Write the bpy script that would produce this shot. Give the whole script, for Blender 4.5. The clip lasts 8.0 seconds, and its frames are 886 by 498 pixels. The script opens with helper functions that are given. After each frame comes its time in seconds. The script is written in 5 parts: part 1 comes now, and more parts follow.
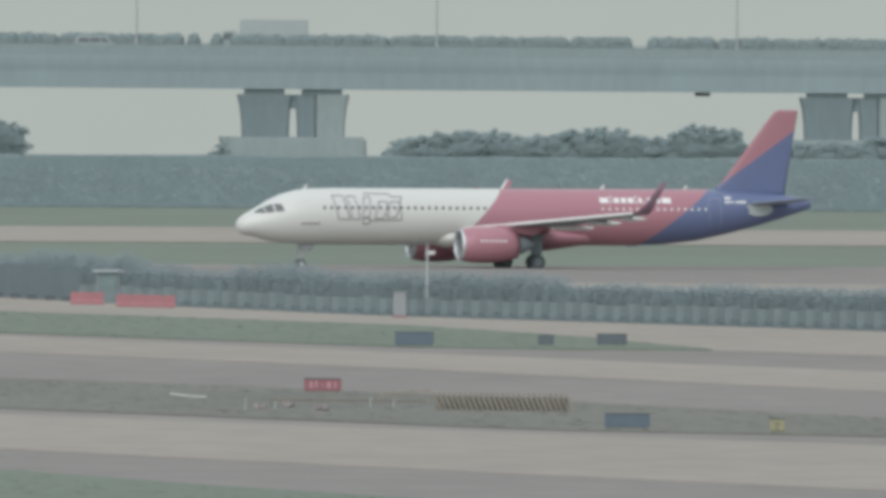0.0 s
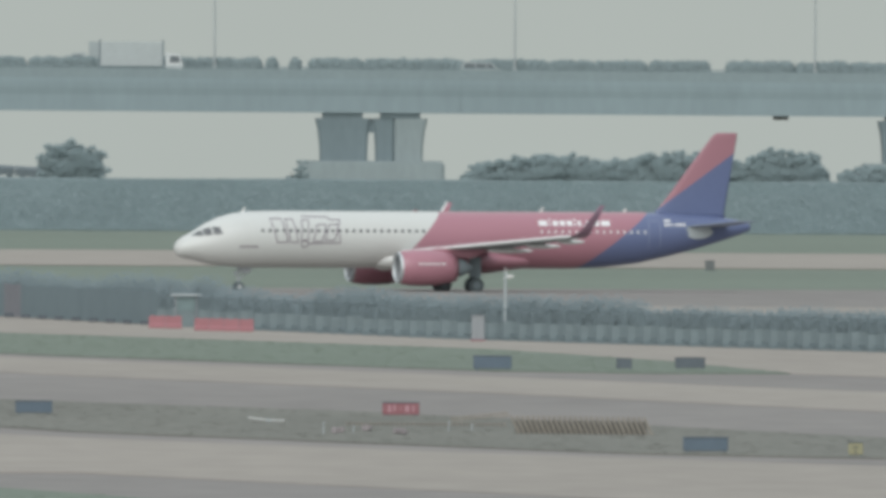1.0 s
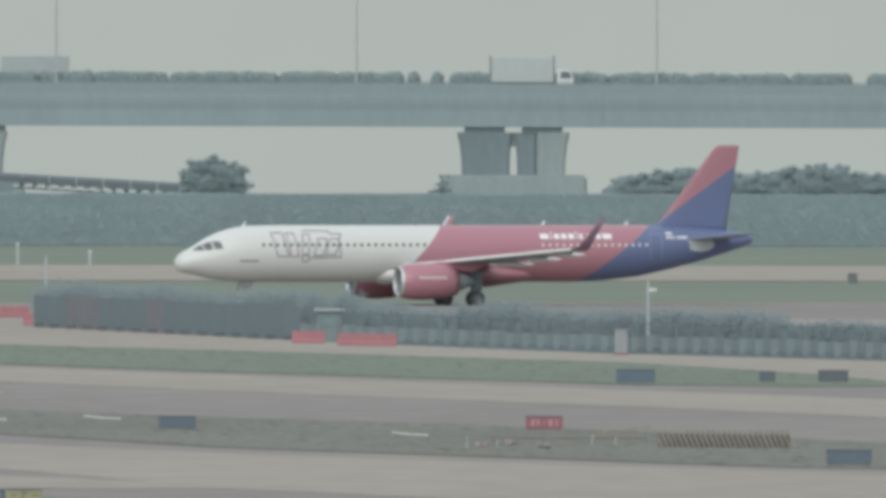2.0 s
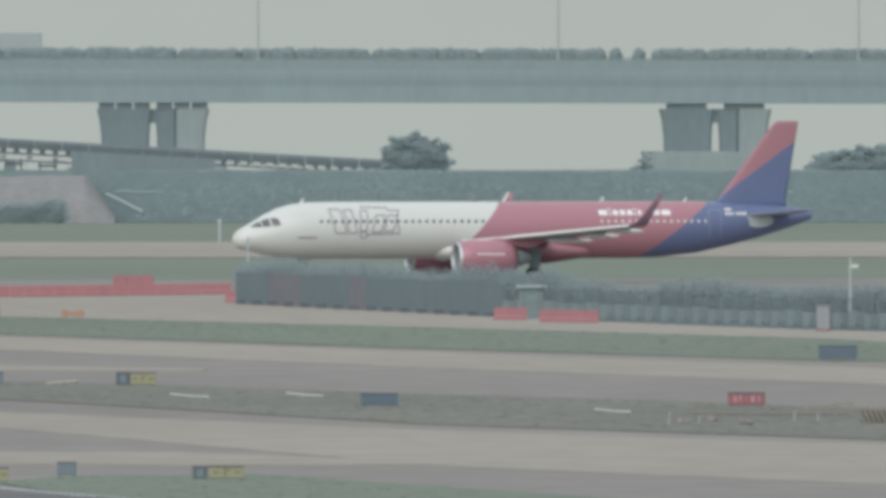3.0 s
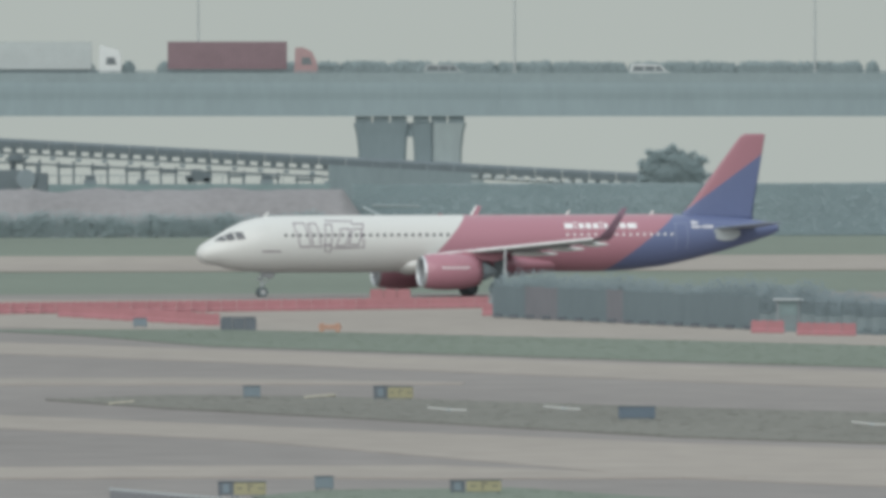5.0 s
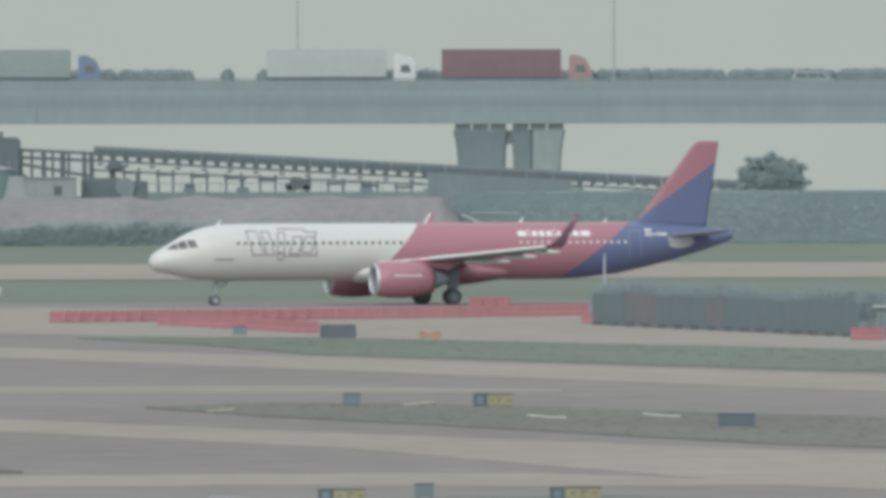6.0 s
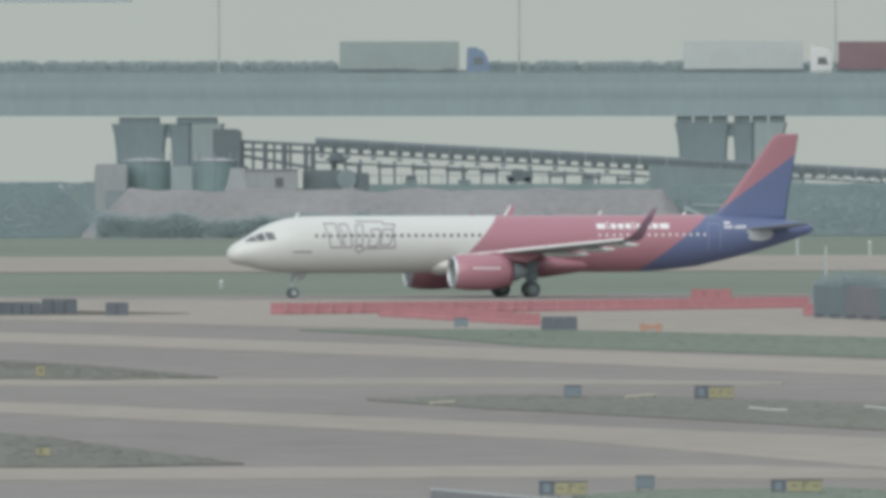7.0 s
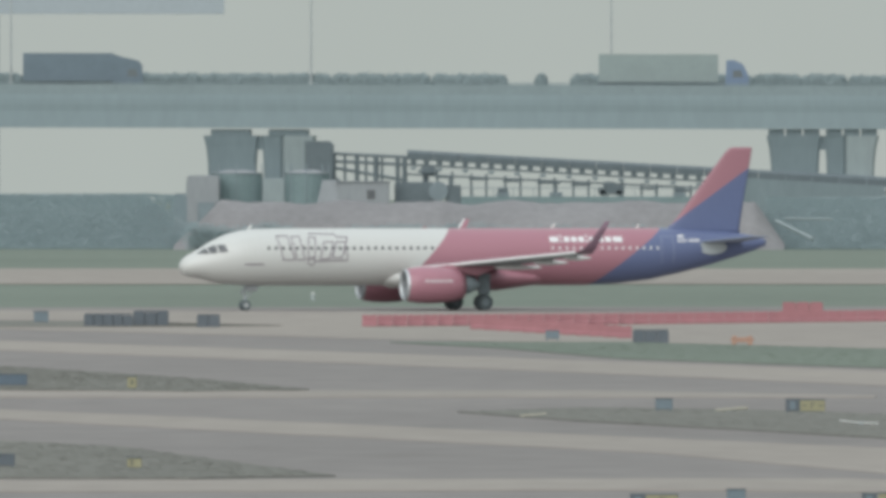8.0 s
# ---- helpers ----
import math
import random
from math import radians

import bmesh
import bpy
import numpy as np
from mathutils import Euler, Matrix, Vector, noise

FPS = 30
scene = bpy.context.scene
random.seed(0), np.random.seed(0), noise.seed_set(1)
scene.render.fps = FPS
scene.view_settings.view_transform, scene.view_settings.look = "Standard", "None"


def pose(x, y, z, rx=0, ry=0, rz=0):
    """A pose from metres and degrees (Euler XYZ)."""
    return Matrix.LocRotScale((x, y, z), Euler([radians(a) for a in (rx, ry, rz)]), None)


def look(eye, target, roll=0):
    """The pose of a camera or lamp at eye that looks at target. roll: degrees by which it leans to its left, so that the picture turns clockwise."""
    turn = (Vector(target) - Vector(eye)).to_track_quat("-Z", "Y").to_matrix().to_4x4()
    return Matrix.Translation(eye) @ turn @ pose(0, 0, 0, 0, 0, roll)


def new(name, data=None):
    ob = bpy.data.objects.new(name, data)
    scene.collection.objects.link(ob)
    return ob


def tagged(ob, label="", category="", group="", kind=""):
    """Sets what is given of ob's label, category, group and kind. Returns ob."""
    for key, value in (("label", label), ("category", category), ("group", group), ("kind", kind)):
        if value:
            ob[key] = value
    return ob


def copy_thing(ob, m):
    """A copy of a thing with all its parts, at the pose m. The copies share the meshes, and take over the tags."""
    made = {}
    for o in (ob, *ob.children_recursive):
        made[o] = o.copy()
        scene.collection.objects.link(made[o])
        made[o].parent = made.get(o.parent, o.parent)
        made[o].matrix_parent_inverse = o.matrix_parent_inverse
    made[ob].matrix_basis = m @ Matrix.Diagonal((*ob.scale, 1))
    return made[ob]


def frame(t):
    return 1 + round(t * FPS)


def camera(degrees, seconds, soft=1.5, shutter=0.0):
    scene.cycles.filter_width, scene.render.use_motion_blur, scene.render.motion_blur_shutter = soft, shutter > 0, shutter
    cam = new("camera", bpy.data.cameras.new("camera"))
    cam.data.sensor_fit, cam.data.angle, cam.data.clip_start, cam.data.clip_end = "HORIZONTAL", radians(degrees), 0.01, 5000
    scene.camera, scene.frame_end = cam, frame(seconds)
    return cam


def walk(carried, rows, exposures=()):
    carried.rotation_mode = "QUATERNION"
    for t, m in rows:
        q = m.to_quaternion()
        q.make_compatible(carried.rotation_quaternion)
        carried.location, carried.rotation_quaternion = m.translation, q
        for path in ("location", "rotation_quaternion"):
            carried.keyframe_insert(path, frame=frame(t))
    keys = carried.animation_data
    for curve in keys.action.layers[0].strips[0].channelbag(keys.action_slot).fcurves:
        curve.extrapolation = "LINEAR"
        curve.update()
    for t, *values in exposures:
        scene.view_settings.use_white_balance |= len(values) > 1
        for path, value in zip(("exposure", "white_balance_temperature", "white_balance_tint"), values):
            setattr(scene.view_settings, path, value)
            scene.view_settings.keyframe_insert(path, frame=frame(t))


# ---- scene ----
EYE = Vector((0.0, 0.0, 18.0))
HEADING = 17.2          # degrees by which the aeroplane's track leans towards the viewer


def aim(bearing, drop, roll):
    """Camera on its tripod: bearing to the right of +y, drop below the horizon, in degrees."""
    b, d = math.tan(radians(bearing)), math.tan(radians(drop))
    return look(EYE, EYE + Vector((b, 1.0, -d)) * 1000.0, roll)


cam = camera(1.4667, 8.0, soft=4.3)
walk(cam, [
    (0, aim(0.90450, 0.37791, 0.3372)),
    (0.1, aim(0.87023, 0.37526, 0.3691)),
    (0.2, aim(0.84129, 0.37662, 0.4010)),
    (0.3, aim(0.81512, 0.36064, 0.4329)),
    (0.4, aim(0.80049, 0.34314, 0.4648)),
    (0.5, aim(0.79922, 0.34905, 0.4966)),
    (0.6, aim(0.79189, 0.35192, 0.4605)),
    (0.7, aim(0.80777, 0.34340, 0.4244)),
    (0.8, aim(0.81068, 0.33933, 0.3883)),
    (0.9, aim(0.80058, 0.33679, 0.3522)),
    (1, aim(0.77488, 0.33929, 0.3161)),
    (1.1, aim(0.75013, 0.35211, 0.2747)),
    (1.2, aim(0.71554, 0.37134, 0.2332)),
    (1.3, aim(0.67656, 0.38187, 0.1918)),
    (1.4, aim(0.65056, 0.38796, 0.1503)),
    (1.5, aim(0.62028, 0.37198, 0.1089)),
    (1.6, aim(0.58686, 0.34490, 0.1094)),
    (1.7, aim(0.57690, 0.30913, 0.1099)),
    (2.8, aim(0.27264, 0.35161, -0.0384)),
    (2.9, aim(0.22827, 0.35253, -0.0244)),
    (3, aim(0.20419, 0.35558, -0.0104)),
    (3.1, aim(0.18345, 0.34091, -0.0362)),
    (3.2, aim(0.16467, 0.35239, -0.0621)),
    (3.3, aim(0.14735, 0.34649, -0.0879)),
    (3.4, aim(0.13579, 0.35506, -0.1137)),
    (3.5, aim(0.12723, 0.36527, -0.1395)),
    (3.6, aim(0.09962, 0.37506, -0.1546)),
    (3.7, aim(0.07216, 0.37057, -0.1697)),
    (3.8, aim(0.05487, 0.35019, -0.1848)),
    (3.9, aim(0.03612, 0.33992, -0.1999)),
    (4, aim(0.02334, 0.33181, -0.2150)),
    (4.1, aim(0.01017, 0.32095, -0.2122)),
    (4.2, aim(-0.00865, 0.32524, -0.2094)),
    (4.3, aim(-0.04046, 0.32080, -0.2066)),
    (4.4, aim(-0.06937, 0.31204, -0.2038)),
    (4.5, aim(-0.08886, 0.30614, -0.2010)),
    (4.6, aim(-0.11716, 0.31927, -0.1831)),
    (4.7, aim(-0.13744, 0.31791, -0.1651)),
    (4.8, aim(-0.16208, 0.32668, -0.1472)),
    (4.9, aim(-0.18993, 0.33600, -0.1293)),
    (5, aim(-0.22132, 0.33298, -0.1114)),
    (5.1, aim(-0.25063, 0.32729, -0.1496)),
    (5.2, aim(-0.26928, 0.32180, -0.1877)),
    (6.3, aim(-0.47010, 0.31987, -0.2037)),
    (6.4, aim(-0.51306, 0.32233, -0.2229)),
    (6.5, aim(-0.56302, 0.32425, -0.2421)),
    (6.6, aim(-0.60641, 0.32848, -0.2187)),
    (6.7, aim(-0.64553, 0.33054, -0.1952)),
    (6.8, aim(-0.69114, 0.32392, -0.1717)),
    (6.9, aim(-0.71940, 0.32390, -0.1483)),
    (7, aim(-0.75251, 0.33219, -0.1248)),
    (7.1, aim(-0.78465, 0.32832, -0.0870)),
    (7.2, aim(-0.79991, 0.32194, -0.0492)),
    (7.3, aim(-0.80868, 0.32209, -0.0114)),
    (7.4, aim(-0.81310, 0.32660, 0.0263)),
    (7.5, aim(-0.83146, 0.31370, 0.0641)),
    (7.6, aim(-0.83053, 0.31588, 0.0533)),
    (7.7, aim(-0.83919, 0.31150, 0.0424)),
    (7.8, aim(-0.85869, 0.31797, 0.0315)),
    (7.9, aim(-0.88037, 0.31141, 0.0206)),
    (8, aim(-0.90416, 0.31146, 0.0097)),
], exposures=((0.0, 0.04, 6190, 8.5), (8.0, 0.04, 6190, 8.5)))

# ---- light: hazy overcast, soft high sun behind the viewer ----
SUN_ELEV, SUN_AZ = 31.0, -160.0
world = bpy.data.worlds.new("sky")
scene.world = world
world.use_nodes = True
wn, wl = world.node_tree.nodes, world.node_tree.links
wn.clear()
w_out = wn.new("ShaderNodeOutputWorld")
w_bg = wn.new("ShaderNodeBackground")
w_co = wn.new("ShaderNodeTexCoord")
w_sep = wn.new("ShaderNodeSeparateXYZ")
w_max = wn.new("ShaderNodeMath")
w_max.operation, w_max.inputs[1].default_value = "MAXIMUM", 0.02
w_com = wn.new("ShaderNodeCombineXYZ")
w_sky = wn.new("ShaderNodeTexSky")
w_sky.sky_type, w_sky.sun_disc = "NISHITA", False
w_sky.sun_elevation, w_sky.sun_rotation = radians(SUN_ELEV), radians(180 + SUN_AZ)
w_sky.dust_density, w_sky.air_density = 6.0, 1.6
w_dim = wn.new("ShaderNodeVectorMath")
w_dim.operation, w_dim.inputs[3].default_value = "SCALE", 0.08
w_ramp = wn.new("ShaderNodeValToRGB")
w_ramp.color_ramp.elements[0].position, w_ramp.color_ramp.elements[0].color = 0.0, (0.446, 0.477, 0.440, 1)
w_ramp.color_ramp.elements[1].position, w_ramp.color_ramp.elements[1].color = 1.0, (0.78, 0.845, 0.88, 1)
w_cloud = wn.new("ShaderNodeTexNoise")
w_cloud.inputs["Scale"].default_value, w_cloud.inputs["Detail"].default_value = 60.0, 3.0
w_cmap = wn.new("ShaderNodeMapRange")
w_cmap.inputs["From Min"].default_value, w_cmap.inputs["From Max"].default_value = 0.3, 0.7
w_cmap.inputs["To Min"].default_value, w_cmap.inputs["To Max"].default_value = 0.975, 1.025
w_cl = wn.new("ShaderNodeVectorMath")
w_cl.operation = "SCALE"
w_mix = wn.new("ShaderNodeMix")
w_mix.data_type = "RGBA"
w_mix.inputs["Factor"].default_value = 0.06
wl.new(w_co.outputs["Generated"], w_sep.inputs[0])
wl.new(w_sep.outputs["Z"], w_max.inputs[0])
wl.new(w_sep.outputs["X"], w_com.inputs["X"])
wl.new(w_sep.outputs["Y"], w_com.inputs["Y"])
wl.new(w_max.outputs[0], w_com.inputs["Z"])
wl.new(w_com.outputs[0], w_sky.inputs["Vector"])
wl.new(w_sky.outputs[0], w_dim.inputs[0])
wl.new(w_sep.outputs["Z"], w_ramp.inputs[0])
wl.new(w_co.outputs["Generated"], w_cloud.inputs["Vector"])
wl.new(w_cloud.outputs[0], w_cmap.inputs["Value"])
wl.new(w_ramp.outputs[0], w_cl.inputs[0])
wl.new(w_cmap.outputs[0], w_cl.inputs[3])
wl.new(w_cl.outputs[0], w_mix.inputs["A"])
wl.new(w_dim.outputs[0], w_mix.inputs["B"])
wl.new(w_mix.outputs["Result"], w_bg.inputs["Color"])
wl.new(w_bg.outputs[0], w_out.inputs["Surface"])

sun = new("sun", bpy.data.lights.new("sun", "SUN"))
sun.data.energy, sun.data.angle, sun.data.color = 1.7, radians(64), (1.0, 0.96, 0.9)
sv = Vector((math.sin(radians(SUN_AZ)) * math.cos(radians(SUN_ELEV)), math.cos(radians(SUN_AZ)) * math.cos(radians(SUN_ELEV)), math.sin(radians(SUN_ELEV))))
sun.matrix_world = look(sv * 50, (0, 0, 0))


# ---- materials ----
def material(name, color, rough=0.8, vary=0.12, scale=1.0, bump=0.0, metal=0.0, coat=0.0, stretch=(1, 1, 1), local=False, fine=9.0, island=0.0, leaf=0.0):
    """One base colour, often lifted for haze, with broad stains and fine grain."""
    m = bpy.data.materials.new(name)
    m.use_nodes = True
    n, k = m.node_tree.nodes, m.node_tree.links
    b = n["Principled BSDF"]
    b.inputs["Roughness"].default_value, b.inputs["Metallic"].default_value = rough, metal
    b.inputs["Coat Weight"].default_value = coat
    if local:
        src = n.new("ShaderNodeTexCoord").outputs["Object"]
    else:
        src = n.new("ShaderNodeNewGeometry").outputs["Position"]
    mp = n.new("ShaderNodeMapping")
    mp.inputs["Scale"].default_value = stretch
    k.new(src, mp.inputs[0])
    parts = []
    for s, d in ((scale, 3.0), (scale * fine, 2.0)):
        t = n.new("ShaderNodeTexNoise")
        t.inputs["Scale"].default_value, t.inputs["Detail"].default_value = s, d
        k.new(mp.outputs[0], t.inputs["Vector"])
        parts.append(t.outputs[0])
    add = n.new("ShaderNodeMath")
    add.operation = "ADD"
    k.new(parts[0], add.inputs[0])
    k.new(parts[1], add.inputs[1])
    total = add.outputs[0]
    if island:
        g = n.new("ShaderNodeNewGeometry")
        ma = n.new("ShaderNodeMath")
        ma.operation, ma.inputs[1].default_value = "MULTIPLY_ADD", island
        k.new(g.outputs["Random Per Island"], ma.inputs[0])
        k.new(total, ma.inputs[2])
        total = ma.outputs[0]
    mr = n.new("ShaderNodeMapRange")
    mr.inputs["From Min"].default_value, mr.inputs["From Max"].default_value = 0.6, 1.4 + island
    mr.inputs["To Min"].default_value, mr.inputs["To Max"].default_value = 1 - vary, 1 + vary
    k.new(total, mr.inputs["Value"])
    sc = n.new("ShaderNodeVectorMath")
    sc.operation, sc.inputs[0].default_value = "SCALE", color
    k.new(mr.outputs[0], sc.inputs[3])
    k.new(sc.outputs[0], b.inputs["Base Color"])
    if bump:
        bp = n.new("ShaderNodeBump")
        bp.inputs["Strength"].default_value, bp.inputs["Distance"].default_value = bump, 0.05
        k.new(parts[1], bp.inputs["Height"])
        k.new(bp.outputs[0], b.inputs["Normal"])
    if leaf:
        # thin leaves let light through
        tr, mx = n.new("ShaderNodeBsdfTranslucent"), n.new("ShaderNodeMixShader")
        k.new(sc.outputs[0], tr.inputs["Color"])
        mx.inputs[0].default_value = leaf
        k.new(b.outputs[0], mx.inputs[1])
        k.new(tr.outputs[0], mx.inputs[2])
        k.new(mx.outputs[0], n["Material Output"].inputs["Surface"])
    return m


# haze is put into the base colours: darks lifted, far hues greyed and blued
CONCRETE = material("runway_concrete", (0.234, 0.213, 0.201), 0.9, 0.16, 0.02, 0.2, stretch=(1, 0.25, 1), fine=14)
PALE_CONCRETE = material("pale_concrete", (0.323, 0.286, 0.252), 0.9, 0.13, 0.025, 0.2, stretch=(1, 0.25, 1), fine=14)
GRASS = material("mown_grass", (0.165, 0.196, 0.157), 0.95, 0.12, 0.03, 0.0, stretch=(1, 0.3, 1), fine=20)
DRY_GRASS = material("dry_grass", (0.176, 0.172, 0.150), 0.95, 0.18, 0.05, 0.0, stretch=(1, 0.3, 1), fine=20)
TUFT = material("grass_blades", (0.217, 0.254, 0.205), 0.9, 0.06, 0.08, island=0.12, leaf=0.45)
DRY_TUFT = material("dry_blades", (0.222, 0.220, 0.199), 0.9, 0.06, 0.08, island=0.12, leaf=0.45)
# leaf colours are lifted and greyed well past real foliage to stand in for haze
FOLIAGE = material("hazed_foliage", (0.262, 0.325, 0.332), 0.95, 0.10, 0.12, island=0.15, leaf=0.4)
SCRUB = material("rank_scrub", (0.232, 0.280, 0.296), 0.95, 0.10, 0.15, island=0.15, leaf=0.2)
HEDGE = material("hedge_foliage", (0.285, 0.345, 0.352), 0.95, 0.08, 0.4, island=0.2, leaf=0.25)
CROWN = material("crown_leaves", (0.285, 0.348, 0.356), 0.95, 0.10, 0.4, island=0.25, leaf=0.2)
BARK = material("bark", (0.16, 0.17, 0.17), 0.95, 0.3, 3.0, 0.5)
# distance haze is put into the bridge concrete: pale, bluish base colours
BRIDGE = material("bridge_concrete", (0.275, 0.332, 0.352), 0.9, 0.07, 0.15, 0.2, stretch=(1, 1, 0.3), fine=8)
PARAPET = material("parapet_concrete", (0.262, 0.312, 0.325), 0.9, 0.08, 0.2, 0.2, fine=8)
# bank soil is lifted too, for haze and for shaded gaps between leaves
SOIL = material("hazed_bank_soil", (0.205, 0.25, 0.255), 0.95, 0.12, 0.3, 0.3)
# shaded and lit copies of one pier concrete
PIER_SHADE = material("pier_shade_concrete", (0.195, 0.24, 0.258), 0.9, 0.08, 0.25, 0.2, stretch=(1, 1, 0.3), fine=8)
PIER_LIT = material("pier_lit_concrete", (0.292, 0.335, 0.342), 0.9, 0.08, 0.25, 0.2, stretch=(1, 1, 0.3), fine=8)
SERVICE = material("service_asphalt", (0.135, 0.132, 0.138), 0.9, 0.12, 0.1, 0.2)
ASPHALT = material("road_asphalt", (0.07, 0.07, 0.07), 0.9, 0.15, 0.3, 0.2)
EARTH = material("bare_earth", (0.262, 0.252, 0.255), 0.95, 0.16, 0.12, 0.5, fine=10)
# steel grey lifted and blued for haze in the same way
STEEL = material("hazed_steel", (0.215, 0.255, 0.275), 0.75, 0.14, 0.8, 0.1)
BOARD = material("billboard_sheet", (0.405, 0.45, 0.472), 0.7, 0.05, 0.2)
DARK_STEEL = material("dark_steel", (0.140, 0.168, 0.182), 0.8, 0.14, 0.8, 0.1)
RUBBLE = material("broken_concrete", (0.33, 0.295, 0.30), 0.9, 0.2, 3.0, 0.3)
INFILL = material("weathered_fence_sheet", (0.200, 0.243, 0.254), 0.8, 0.14, 0.8, 0.1)
LAMP_GREY = material("lamp_post_grey", (0.43, 0.46, 0.455), 0.6, 0.1, 1.0)
STEEL_PALE = material("galvanised_steel", (0.42, 0.455, 0.465), 0.6, 0.1, 1.0)
TANK = material("green_tank_paint", (0.20, 0.265, 0.27), 0.7, 0.12, 0.4)
SHED = material("shed_cladding", (0.305, 0.318, 0.332), 0.85, 0.12, 0.4, stretch=(1, 1, 0.2))
SCREEN = material("shade_cloth", (0.172, 0.217, 0.236), 0.95, 0.10, 0.25, 0.3, stretch=(1, 1, 0.4), fine=12)
SCREEN_RED = material("faded_red_cloth", (0.205, 0.205, 0.225), 0.95, 0.12, 0.4, 0.3)
FENCE = material("fence_wire", (0.155, 0.195, 0.21), 0.8, 0.12, 1.0)
# barrier red has haze mixed into its colour
RED_PLASTIC = material("red_barrier_plastic", (0.365, 0.165, 0.18), 0.7, 0.10, 0.35, 0.1, fine=6)
ORANGE = material("orange_plastic", (0.44, 0.27, 0.20), 0.6, 0.1, 1.0)
NAVY = material("sign_back_blue", (0.114, 0.152, 0.192), 0.6, 0.12, 1.5)
BLACK = material("sign_black", (0.115, 0.135, 0.155), 0.6, 0.12, 1.5)
GREY_SIGN = material("sign_grey", (0.175, 0.22, 0.25), 0.6, 0.12, 1.5)
YELLOW = material("sign_yellow", (0.335, 0.315, 0.195), 0.6, 0.1, 1.5)
SIGN_INK = material("faded_sign_ink", (0.19, 0.185, 0.14), 0.6, 0.1, 1.5)
LINE_YELLOW = material("worn_line_paint", (0.50, 0.455, 0.34), 0.8, 0.12, 0.5)
SIGN_RED = material("sign_red", (0.30, 0.125, 0.142), 0.6, 0.1, 1.5)
WHITE = material("white_paint", (0.72, 0.72, 0.70), 0.6, 0.06, 1.0)
# dark tone for the shade seen between timber slats
GAP_SHADE = material("slat_gap_shade", (0.175, 0.172, 0.158), 0.95, 0.25, 1.5)
WOOD = material("bare_timber", (0.30, 0.272, 0.235), 0.9, 0.25, 1.5)
TYRE = material("tyre_rubber", (0.115, 0.14, 0.15), 0.85, 0.1, 2.0, local=True)
RIM = material("wheel_rim", (0.42, 0.44, 0.44), 0.5, 0.1, 3.0, local=True)
GLASS = material("dark_glass", (0.135, 0.138, 0.145), 0.15, 0.05, 1.0, local=True)
CAB_GLASS = material("cab_window_glass", (0.17, 0.19, 0.20), 0.15, 0.05, 1.0, local=True)
CHROME = material("intake_lip", (0.60, 0.62, 0.63), 0.5, 0.05, 1.0, metal=0.6, local=True)
FAN = material("fan_blades", (0.10, 0.12, 0.13), 0.5, 0.1, 2.0, local=True)
WING_GREY = material("wing_grey", (0.34, 0.375, 0.375), 0.55, 0.10, 0.4, local=True)
WING_EDGE = material("bare_leading_edge", (0.86, 0.86, 0.85), 0.4, 0.05, 0.5, local=True)
PLANE_WHITE = material("aircraft_white", (0.70, 0.70, 0.68), 0.35, 0.02, 0.3, coat=0.2, local=True)
PLANE_RED = material("aircraft_magenta", (0.415, 0.195, 0.238), 0.4, 0.06, 0.3, coat=0.2, local=True)
# fuselage indigo, lightened to offset the shade on the tailplane
TAILPLANE = material("tailplane_lifted_indigo", (0.29, 0.325, 0.41), 0.4, 0.06, 0.3, coat=0.2, local=True)
PLANE_BLUE = material("aircraft_indigo", (0.135, 0.165, 0.295), 0.4, 0.06, 0.3, coat=0.2, local=True)
LINE_GREY = material("logo_outline", (0.21, 0.165, 0.205), 0.5, 0.05, 1.0, local=True)
DOOR_LINE = material("door_gap", (0.68, 0.68, 0.66), 0.5, 0.03, 1.0, local=True)
DOOR_BLUE = material("tail_door_outline", (0.36, 0.385, 0.50), 0.5, 0.03, 1.0, local=True)
GALLERY = material("gallery_cladding", (0.205, 0.25, 0.265), 0.85, 0.10, 0.4, stretch=(1, 1, 0.2))
PALE_MARK = material("pale_lettering", (0.82, 0.80, 0.80), 0.5, 0.03, 1.0, local=True)
ROSE_MARK = material("rose_lettering", (0.46, 0.26, 0.29), 0.5, 0.03, 1.0, local=True)
SHARKLET = material("sharklet_paint", (0.25, 0.155, 0.205), 0.5, 0.06, 0.5, local=True)
CONT_RED = material("container_red", (0.215, 0.145, 0.163), 0.6, 0.12, 0.5, local=True)
CONT_WHITE = material("container_white", (0.46, 0.495, 0.49), 0.6, 0.08, 0.5, local=True)
CONT_GREY = material("container_grey_green", (0.285, 0.335, 0.33), 0.6, 0.08, 0.5, local=True)
CONT_DARK = material("trailer_dark", (0.155, 0.20, 0.235), 0.6, 0.12, 0.5, local=True)
CAB_BLUE = material("cab_blue", (0.18, 0.24, 0.34), 0.5, 0.08, 1.0, local=True)
CAB_WHITE = material("cab_white", (0.66, 0.68, 0.67), 0.5, 0.05, 1.0, local=True)
CAB_RED = material("cab_red", (0.37, 0.245, 0.248), 0.5, 0.08, 1.0, local=True)
VAN_GREY = material("van_pale_grey", (0.38, 0.42, 0.42), 0.5, 0.06, 1.0, local=True)


